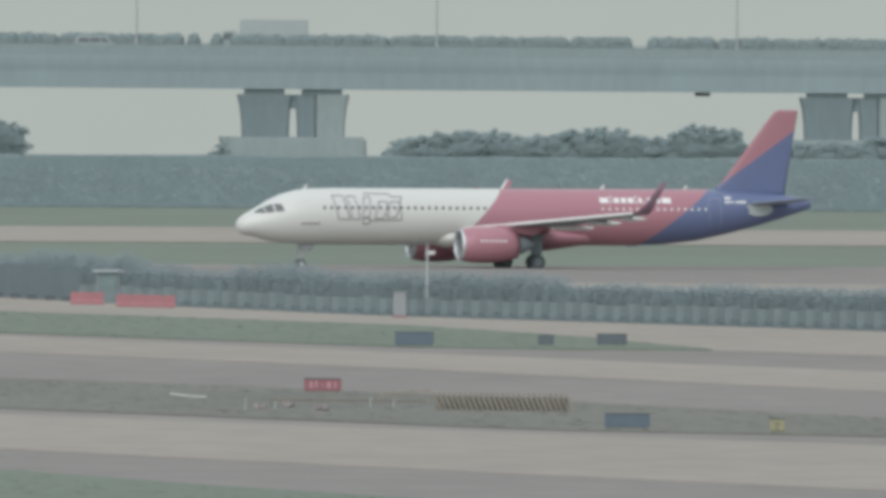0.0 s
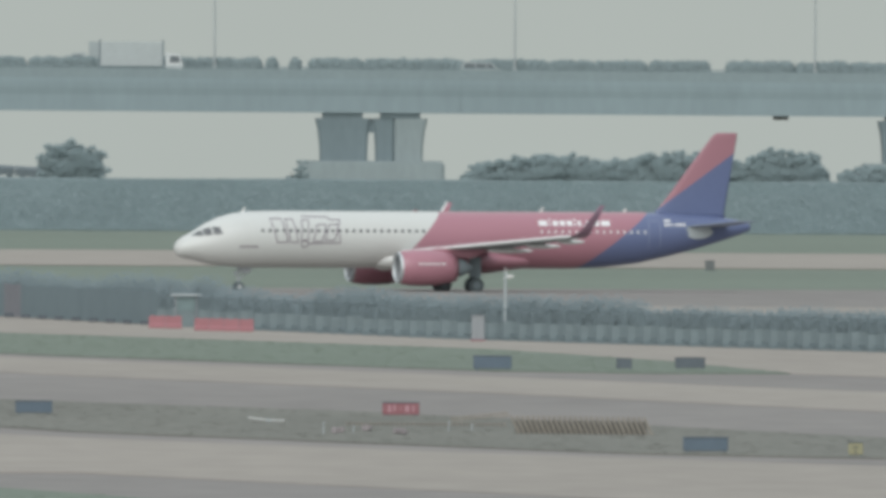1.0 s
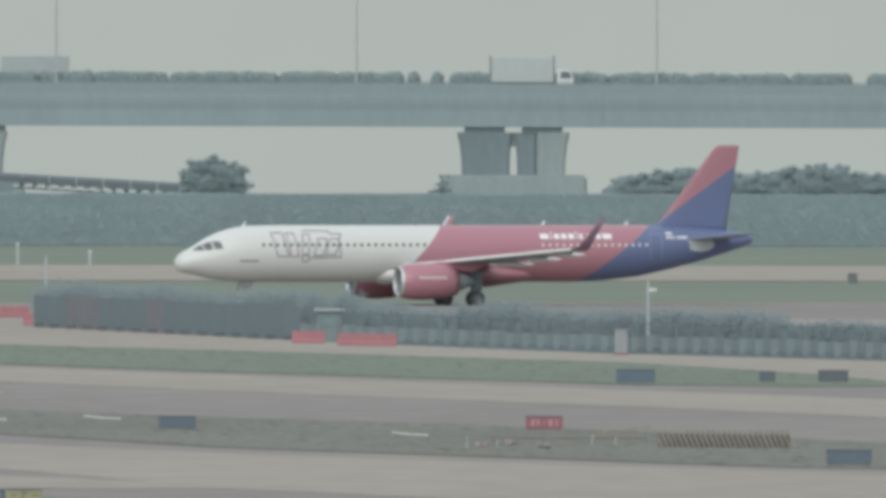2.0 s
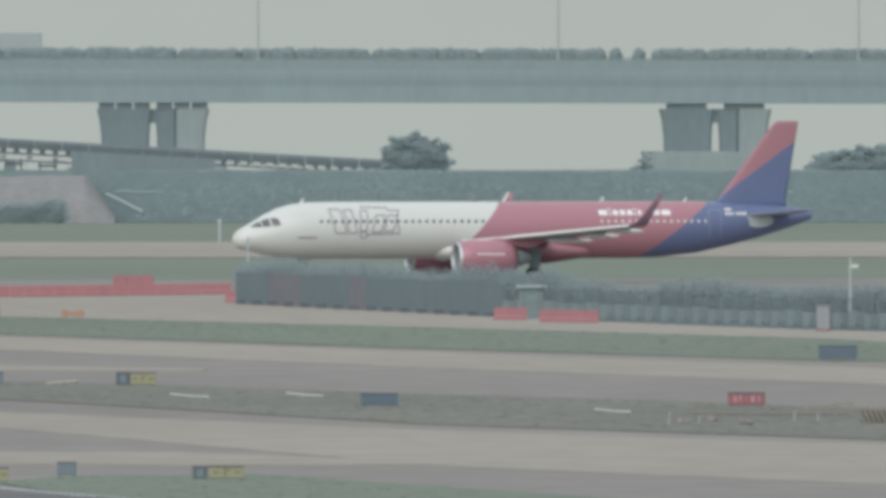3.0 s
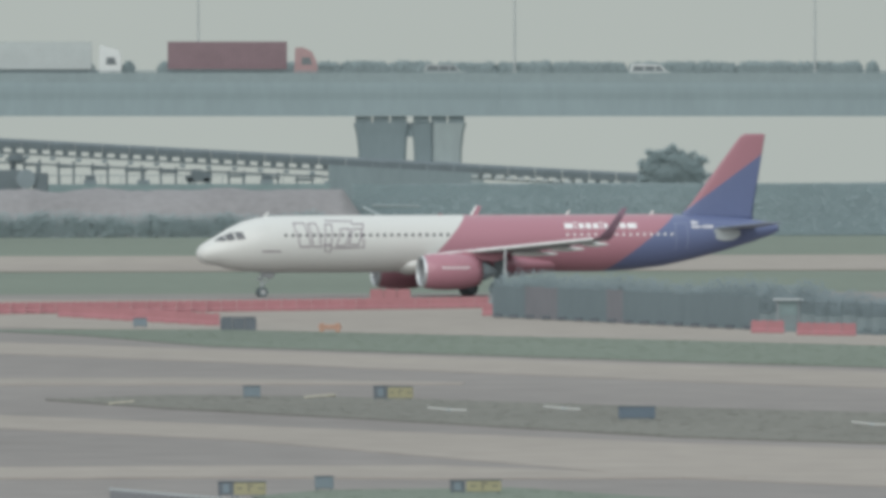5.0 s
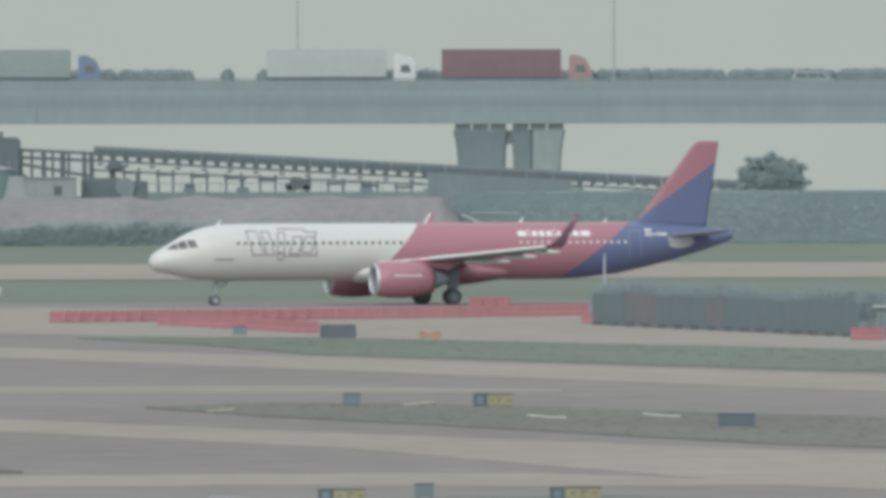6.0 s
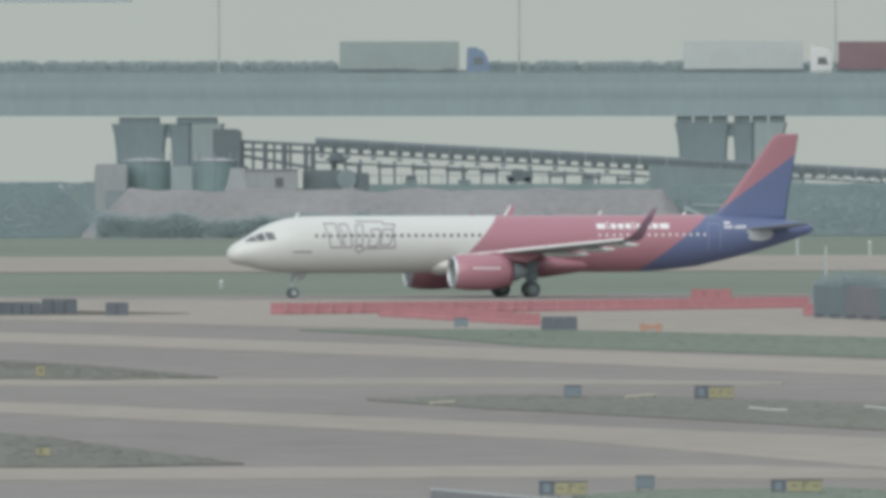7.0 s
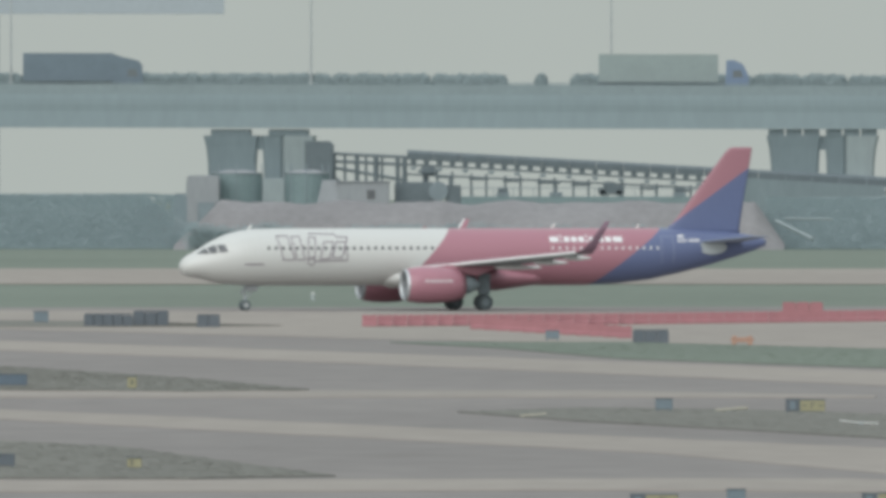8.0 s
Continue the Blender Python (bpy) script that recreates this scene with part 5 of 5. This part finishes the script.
    rings(bm, [[(x - GX, t, z) for x, t in foil(le, te, th)] for z, le, te, th in ((5.3, 35.6, 42.4, 0.30), (5.9, 36.9, 42.35, 0.28), (6.6, 37.6, 42.45, 0.26), (11.3, 41.2, 43.25, 0.12), (11.62, 41.5, 43.3, 0.10), (11.75, 41.8, 43.25, 0.05))])
    m = fin_paint()
    part("fin", bm, m, a, "fin, magenta above a slanting line and indigo below", smooth=True)
    # cockpit glazing
    for corners in (((1.3, 4.1), (1.95, 4.5), (2.12, 4.1)), ((2.05, 4.52), (2.6, 4.74), (2.7, 4.18), (2.2, 4.1)), ((2.72, 4.76), (3.25, 4.74), (3.42, 4.25), (2.82, 4.18))):
        bm = bmesh.new()
        if len(corners) == 3:
            corners = (corners[0], corners[0], corners[1], corners[2])
        p0, p1, p2, p3 = [Vector((x, z, 0)) for x, z in corners]
        n = 6
        grid = [[p0.lerp(p3, i / n).lerp(p1.lerp(p2, i / n), j / n) for j in range(n + 1)] for i in range(n + 1)]
        vs = [[bm.verts.new((q.x - GX, skin_y(q.x, q.y, 0.05), q.y)) for q in row] for row in grid]
        for i in range(n):
            for j in range(n):
                bm.faces.new((vs[i][j], vs[i + 1][j], vs[i + 1][j + 1], vs[i][j + 1]))
        bmesh.ops.remove_doubles(bm, verts=bm.verts, dist=0.001)
        part("cockpit_window", bm, GLASS, a, "dark cockpit pane")
    # cabin windows, one by one on shared meshes
    dark = pale = None
    x = 6.38
    while x < 36.0:
        on_red = x > -7.1 + 0.93 * 4.5 + GX
        skip = (on_red and x < 27.6) or 21.9 < x < 22.6
        if not skip:
            me_src = pale if on_red else dark
            if me_src is None:
                bm = bmesh.new()
                k = 0.78 if on_red else 1.0
                ring = [(0.12 * k * math.cos(q * 0.5236), -0.012, 0.17 * k * math.sin(q * 0.5236)) for q in range(12)]
                rings(bm, [ring, [(px, 0.03, pz) for px, _, pz in ring]])
                w = part("cabin_window", bm, PALE_MARK if on_red else GLASS, a)
                if on_red:
                    pale = w.data
                else:
                    dark = w.data
            else:
                w = new("cabin_window", me_src)
                w.parent = a
            w.location = (x - GX, skin_y(x, 4.46, 0.0), 4.46)
        x += 0.533
    # doors: thin outlines on the skin
    for x0, x1, z0, z1, mt in ((4.75, 5.6, 3.35, 5.15, DOOR_LINE), (36.0, 36.95, 3.35, 5.3, DOOR_BLUE)):
        bm = bmesh.new()
        t = 0.035
        for c in (((x0, z0), (x0 + t, z0), (x0 + t, z1), (x0, z1)), ((x1 - t, z0), (x1, z0), (x1, z1), (x1 - t, z1)), ((x0, z1 - t), (x1, z1 - t), (x1, z1), (x0, z1))):
            for k in range(6):
                (ax, az), (bx, bz), (cx, cz), (dx, dz) = c
                u0, u1 = k / 6, (k + 1) / 6
                if abs(az - dz) > abs(ax - bx):
                    patch(bm, ((ax, az + (dz - az) * u0), (bx, bz + (cz - bz) * u0), (bx, bz + (cz - bz) * u1), (ax, az + (dz - az) * u1)))
                elif k == 0:
                    patch(bm, c)
        part("door", bm, mt, a, "closed cabin door, thin outline")
    bm = bmesh.new()
    patch(bm, ((4.6, 3.28), (6.0, 3.28), (6.0, 3.38), (4.6, 3.38)), 0.02)
    part("door_sill", bm, LINE_GREY, a)
    # outlined emblem on the white part, as plain slanted shapes
    bm = bmesh.new()

    def stroke(pts, w=0.075):
        for (x0, z0), (x1, z1) in zip(pts, pts[1:]):
            dx, dz = x1 - x0, z1 - z0
            ln = math.hypot(dx, dz)
            nx, nz = -dz / ln * w / 2, dx / ln * w / 2
            m = max(1, int(ln / 0.4))
            for k in range(m):
                ax, az, bx, bz = x0 + dx * k / m, z0 + dz * k / m, x0 + dx * (k + 1) / m, z0 + dz * (k + 1) / m
                ax, bx = 7.05 + (ax - 7.43) * 0.914, 7.05 + (bx - 7.43) * 0.914
                patch(bm, ((ax - nx, az - nz), (bx - nx, bz - nz), (bx + nx, bz + nz), (ax + nx, az + nz)), 0.03)

    # slanted outlined blocks, a long flag-like outline over them and a small ring
    for x0, x1, z0, z1, lean in ((7.85, 8.75, 3.65, 5.38, -0.42), (8.95, 9.6, 3.65, 5.34, -0.3), (9.85, 10.4, 3.75, 5.28, 0.2), (10.85, 11.6, 3.72, 4.95, 0.42), (11.85, 12.65, 3.8, 4.95, 0.42)):
        stroke(((x0, z0), (x1, z0), (x1 + lean, z1), (x0 + lean, z1), (x0, z0)))
    stroke(((10.1, 5.55), (12.3, 5.5), (12.3, 5.3), (13.25, 5.3), (12.85, 4.5), (13.1, 4.1), (13.1, 3.62), (10.45, 3.55)))
    stroke([(10.15 + 0.3 * math.cos(q * 0.698), 3.55 + 0.28 * math.sin(q * 0.698)) for q in range(10)])
    part("emblem", bm, LINE_GREY, a, "thin grey outlined emblem")
    # pale name on the magenta part, as plain bars
    px = 27.55
    for w, up in ((0.66, 0), (0.13, 0.12), (0.4, 0), (0.4, 0), (0.42, 0), (0.13, 0.12), (0.24, 0), (0.12, -0.28), (0.4, 0), (0.44, 0), (0.7, 0)):
        bm = bmesh.new()
        patch(bm, ((px, 4.92), (px + w, 4.92), (px + w, 5.3 + up), (px, 5.3 + up)))
        part("name_mark", bm, PALE_MARK, a)
        px += w + 0.145
    for i, w in enumerate((0.2, 0.2, 0.1, 0.2, 0.22, 0.2)):
        bm = bmesh.new()
        patch(bm, ((37.3 + i * 0.29, 4.92), (37.3 + i * 0.29 + w, 4.92), (37.3 + i * 0.29 + w, 5.12), (37.3 + i * 0.29, 5.12)))
        part("registration_mark", bm, PALE_MARK, a)
    bm = bmesh.new()
    patch(bm, ((37.3, 5.25), (37.8, 5.25), (37.8, 5.4), (37.3, 5.4)))
    part("flag_mark", bm, PALE_MARK, a, "small pale flag panel")
    # aerials and beacon
    for x, hgt, lean in ((5.35, 0.38, 0.22), (28.2, 0.36, 0.2), (34.6, 0.3, 0.16)):
        bm = bmesh.new()
        zc, ry, rz = section(x)
        rings(bm, [[(x - GX + lean * k + dx * (1 - 0.5 * k), dy, zc + rz - 0.03 + hgt * k) for dx, dy in ((-0.14, 0), (0, -0.04), (0.16, 0), (0, 0.04))] for k in (0.0, 1.0)])
        part("aerial", bm, PLANE_WHITE, a, "small blade aerial")
    bm = bmesh.new()
    bmesh.ops.create_uvsphere(bm, u_segments=10, v_segments=6, radius=0.13, matrix=pose(18.6 - GX, 0, 5.93))
    part("beacon", bm, SIGN_RED, a, "red beacon dome")
    # landing gear
    wheels = []
    bm = bmesh.new()
    rod(bm, (5.1 - GX, 0, 2.2), (5.1 - GX, 0, 0.38), 0.1, 10)
    rod(bm, (5.1 - GX, -0.3, 0.38), (5.1 - GX, 0.3, 0.38), 0.07, 8)
    rod(bm, (5.15 - GX, 0, 0.9), (6.4 - GX, 0, 2.0), 0.06, 8)
    rod(bm, (5.0 - GX, 0, 1.35), (4.8 - GX, 0, 1.35), 0.16, 8)
    part("nose_gear", bm, STEEL_PALE, a, "pale nose gear strut")
    for s in (-1, 1):
        bm = bmesh.new()
        box(bm, (5.5 - GX, s * 0.42, 1.6), (0.8, 0.04, 0.4), bevel=0.015)
        part("gear_door", bm, SHED, a)
        bm = bmesh.new()
        rod(bm, (21.9 - GX, s * 3.8, 3.0), (21.9 - GX, s * 3.8, 0.58), 0.16, 10)
        rod(bm, (21.9 - GX, s * 3.8 - 0.6, 0.58), (21.9 - GX, s * 3.8 + 0.6, 0.58), 0.1, 8)
        rod(bm, (21.9 - GX, s * 3.8, 1.2), (21.7 - GX, s * 2.0, 2.4), 0.09, 8)
        box(bm, (21.9 - GX, s * 4.05, 1.9), (0.9, 0.05, 1.5), bevel=0.015)
        part("main_gear", bm, STEEL, a, "main gear leg with door")
    for x, y, r, w in [(5.1, q * 0.26, 0.38, 0.22) for q in (-1, 1)] + [(21.9, s * 3.8 + q * 0.46, 0.585, 0.4) for s in (-1, 1) for q in (-1, 1)]:
        wheels.append((wheel(a, r, w), (x - GX, y, r), r))
    return a, wheels


def fin_paint():
    m = material("fin_paint", (0.135, 0.165, 0.295), 0.4, 0.05, 0.3, coat=0.2, local=True)
    n, k = m.node_tree.nodes, m.node_tree.links
    b = n["Principled BSDF"]
    co, sep = n.new("ShaderNodeTexCoord"), n.new("ShaderNodeSeparateXYZ")
    k.new(co.outputs["Object"], sep.inputs[0])
    q = n.new("ShaderNodeMath")
    q.operation, q.inputs[1].default_value, q.inputs[2].default_value = "MULTIPLY_ADD", -0.70, -5.75 + 0.70 * 14.7
    k.new(sep.outputs["X"], q.inputs[0])
    s = n.new("ShaderNodeMath")
    s.operation = "ADD"
    k.new(sep.outputs["Z"], s.inputs[0])
    k.new(q.outputs[0], s.inputs[1])
    r = n.new("ShaderNodeMapRange")
    r.inputs["From Min"].default_value, r.inputs["From Max"].default_value = -0.05, 0.05
    k.new(s.outputs[0], r.inputs["Value"])
    x = n.new("ShaderNodeMix")
    x.data_type = "RGBA"
    base = b.inputs["Base Color"].links[0].from_socket
    k.new(r.outputs[0], x.inputs["Factor"])
    k.new(base, x.inputs["A"])
    x.inputs["B"].default_value = (0.385, 0.185, 0.22, 1)
    k.new(x.outputs["Result"], b.inputs["Base Color"])
    return m


def wheel(parent, r, w):
    """A wheel about its own y axis."""
    bm = bmesh.new()
    prof = ((-w / 2, r * 0.62), (-w / 2, r * 0.86), (-w * 0.36, r * 0.97), (0, r), (w * 0.36, r * 0.97), (w / 2, r * 0.86), (w / 2, r * 0.62))
    rings(bm, [[(q * math.cos(2 * math.pi * i / 24), y, q * math.sin(2 * math.pi * i / 24)) for i in range(24)] for y, q in prof])
    t = part("wheel", bm, TYRE, parent, "dark rubber tyre wheel")
    bm = bmesh.new()
    rod(bm, (0, -w * 0.52, 0), (0, w * 0.52, 0), r * 0.5, 16)
    for i in range(5):
        rod(bm, (r * 0.3 * math.cos(i * 1.2566), -w * 0.55, r * 0.3 * math.sin(i * 1.2566)), (r * 0.3 * math.cos(i * 1.2566), w * 0.55, r * 0.3 * math.sin(i * 1.2566)), r * 0.09, 6)
    part("rim", bm, RIM if r < 0.5 else STEEL, t, "metal rim")
    return t


plane, plane_wheels = airliner()


# ---- road vehicles on the bridge; local x is the way they drive ----
def road_wheels(v, xs, r, half):
    for x in xs:
        for s in (-1, 1):
            bm = bmesh.new()
            rod(bm, (x, s * (half - 0.28), r), (x, s * half, r), r, 16)
            w = part("wheel", bm, TYRE, v)
            bm = bmesh.new()
            rod(bm, (x, s * (half - 0.1), r), (x, s * (half + 0.02), r), r * 0.55, 12)
            part("hub", bm, RIM, w)


def container_truck(name, cont, cab, label, flat=False, ln=12.2):
    v = new(name)
    tagged(v, label, "truck", "trucks on the elevated road")
    bm = bmesh.new()
    lps = []
    for i in range(121):
        x = -ln + ln * i / 120
        hw = 1.22 if i % 4 in (0, 1) or i in (0, 120) else 1.207
        lps.append([(x, -1.22, 1.3), (x, 1.22, 1.3), (x, 1.22, 1.45), (x, hw, 1.5), (x, hw, 3.98), (x, 1.22, 4.03), (x, 1.22, 4.12), (x, -1.22, 4.12), (x, -1.22, 4.03), (x, -hw, 3.98), (x, -hw, 1.5), (x, -1.22, 1.45)])
    rings(bm, lps)
    part("container", bm, cont, v, "ribbed freight container")
    bm = bmesh.new()
    box(bm, (0.95 - ln / 2, 0, 1.08), (ln + 2.3, 0.9, 0.3), bevel=0.03)
    part("chassis", bm, STEEL, v)
    bm = bmesh.new()
    prof = [(0.75, 0.7), (3.1, 0.7), (3.15, 1.6), (2.95, 2.35), (2.5, 3.15), (1.6, 3.55), (0.85, 3.5)] if not flat else [(0.75, 0.7), (3.0, 0.7), (3.05, 1.6), (2.95, 2.9), (2.6, 3.35), (0.85, 3.75)]
    rings(bm, [[(x, y, z) for x, z in prof] for y in (-1.22, -1.16, 1.16, 1.22)])
    c = part("cab", bm, cab, v)
    if cont is CONT_DARK:
        bm = bmesh.new()
        rings(bm, [[(x, y, z) for x, z in ((-0.05, 1.0), (0.86, 1.0), (0.9, 3.75), (-0.05, 4.05))] for y in (-1.18, 1.18)])
        part("air_deflector", bm, cab, c)
    bm = bmesh.new()
    rings(bm, [[(x, y, z) for x, z in ((1.5, 1.75), (2.6, 1.75), (2.35, 2.5), (1.55, 2.5))] for y in (-1.235, 1.235)])
    part("side_window", bm, CAB_GLASS, c)
    bm = bmesh.new()
    box(bm, (2.0, 0, 0.62), (2.4, 2.2, 0.3), bevel=0.05)
    part("bumper", bm, STEEL, c)
    road_wheels(v, (2.2, -0.6, 3.0 - ln, 1.8 - ln, 0.6 - ln), 0.5, 1.22)
    return v


def box_truck(name, body, cab, ln, label, frames=True):
    v = new(name)
    tagged(v, label, "truck", "trucks on the elevated road")
    bm = bmesh.new()
    box(bm, (-ln / 2, 0, 2.35), (ln, 2.4, 2.5), bevel=0.05)
    part("cargo_box", bm, body, v)
    for q in ((0.05, -ln - 0.05) if frames else ()):
        bm = bmesh.new()
        box(bm, (q, 0, 2.4), (0.14, 2.5, 2.9), bevel=0.03)
        part("end_frame", bm, STEEL, v)
    bm = bmesh.new()
    rings(bm, [[(x, y, z) for x, z in ((0.3, 0.6), (2.0, 0.6), (2.05, 1.4), (1.7, 2.4), (0.35, 2.5))] for y in (-1.1, 1.1)])
    c = part("cab", bm, cab, v)
    bm = bmesh.new()
    rings(bm, [[(x, y, z) for x, z in ((0.7, 1.5), (1.85, 1.5), (1.6, 2.2), (0.75, 2.2))] for y in (-1.115, 1.115)])
    part("side_window", bm, CAB_GLASS, c)
    bm = bmesh.new()
    box(bm, (-ln / 2 + 0.6, 0, 0.85), (ln + 1.5, 0.9, 0.3))
    part("chassis", bm, STEEL, v)
    road_wheels(v, (1.1, -ln * 0.7, -ln * 0.85), 0.48, 1.2)
    return v


def van(name, paint, label):
    v = new(name)
    tagged(v, label, "van", "vans on the elevated road")
    bm = bmesh.new()
    prof = [(-2.3, 0.4), (2.25, 0.4), (2.35, 0.85), (1.55, 1.1), (0.85, 1.75), (-2.0, 1.85), (-2.35, 1.1)]
    rings(bm, [[(x, y, z) for x, z in prof] for y in (-0.88, -0.8, 0.8, 0.88)])
    part("body", bm, paint, v)
    for x0, x1, u0, u1 in ((-2.0, -0.8, -1.85, -0.8), (-0.7, 0.3, -0.7, 0.3), (0.4, 1.25, 0.4, 0.8)):
        bm = bmesh.new()
        rings(bm, [[(x0, y, 1.12), (x1, y, 1.12), (u1, y, 1.62), (u0, y, 1.66)] for y in (-0.89, 0.89)])
        part("side_window", bm, CAB_GLASS, v)
    road_wheels(v, (1.45, -1.4), 0.33, 0.86)
    return v


red_truck = container_truck("container_truck", CONT_RED, CAB_RED, "articulated truck with a dark red container and red cab", flat=False)
white_truck = container_truck("container_truck", CONT_WHITE, CAB_WHITE, "articulated truck with a white container and white cab", flat=True)
grey_truck = container_truck("container_truck", CONT_GREY, CAB_BLUE, "articulated truck with a grey-green container and blue cab", flat=False)
dark_truck = container_truck("container_truck", CONT_DARK, CONT_DARK, "truck with a short dark body and dark cab", flat=True, ln=9.2)
pale_truck = box_truck("box_truck", CONT_WHITE, CAB_WHITE, 6.4, "short white box truck on the elevated road")
bus = box_truck("box_truck", VAN_GREY, VAN_GREY, 7.0, "pale grey box truck behind the median hedge", False)
van_a = van("van", CAB_WHITE, "white van driving on the elevated road")
van_b = van("van", VAN_GREY, "pale grey car driving on the elevated road")


van_c = van("van", VAN_GREY, "pale grey car speeding along the elevated road")


def road_z(x):
    return 10.98 + 3.51 - math.tan(radians(BRIDGE_TILT)) * x


def drive(thing, x0, t0, speed, y, back=False):
    """Steady drive along the bridge: x0 at t0."""
    rows = []
    for i in range(9):
        t = float(i)
        x = x0 + speed * (t - t0)
        rows.append((t, pose(x, y, road_z(x), 0, 0 if back else BRIDGE_TILT, 180 if back else 0)))
    walk(thing, rows)


def motions():
    rows = [
        (0, pose(45.429, 2525.737, -0.150, 0, 0, 17.20)),
        (0.5, pose(40.276, 2524.142, -0.138, 0, 0, 17.20)),
        (1, pose(35.218, 2522.576, -0.127, 0, 0, 17.20)),
        (1.5, pose(30.051, 2520.977, -0.115, 0, 0, 17.20)),
        (1.7, pose(27.986, 2520.338, -0.111, 0, 0, 17.20)),
        (2.8, pose(16.515, 2516.787, -0.085, 0, 0, 17.20)),
        (3, pose(14.417, 2516.137, -0.081, 0, 0, 17.20)),
        (3.5, pose(9.206, 2514.524, -0.069, 0, 0, 17.20)),
        (4, pose(3.851, 2512.867, -0.058, 0, 0, 17.20)),
        (4.5, pose(-1.416, 2511.236, -0.046, 0, 0, 17.20)),
        (5, pose(-6.751, 2509.585, -0.035, 0, 0, 17.20)),
        (6.3, pose(-20.449, 2505.345, -0.005, 0, 0, 17.20)),
        (6.5, pose(-22.501, 2504.709, -0.000, 0, 0, 17.20)),
        (7, pose(-27.630, 2503.122, -0.000, 0, 0, 17.20)),
        (7.5, pose(-32.609, 2501.580, -0.000, 0, 0, 17.20)),
        (8, pose(-37.623, 2500.028, -0.000, 0, 0, 17.20)),
    ]
    walk(plane, rows)
    c = (0.01453, -0.17335, -10.40365, 86.94057)
    for w, at, r in plane_wheels:
        rows = []
        step = 1 if r < 0.5 else 2
        for f in range(0, 241, step):
            t = f / 30.0
            s = ((c[0] * t + c[1]) * t + c[2]) * t
            rows.append((t, pose(*at, 0, math.degrees(s / r) % 360.0, 0)))
        walk(w, rows)
    near, mid = BY + 3.0, BY + 6.6
    drive(red_truck, -2.78, 6.5, 17.9, near)
    drive(white_truck, -19.67, 6.5, 20.0, mid)
    drive(grey_truck, -53.41, 6.5, 17.1, near)
    drive(dark_truck, -89.7, 8.0, 19.0, near)
    drive(pale_truck, 31.88, 1.5, 25.5, mid)
    drive(bus, -0.2, 1.5, -23.6, BY + 20.0, True)
    drive(van_a, -5.73, 4.5, 26.9, near)
    drive(van_c, 36.16, 0.5, 31.5, near)
    drive(van_b, -27.14, 4.5, 27.6, mid)


motions()
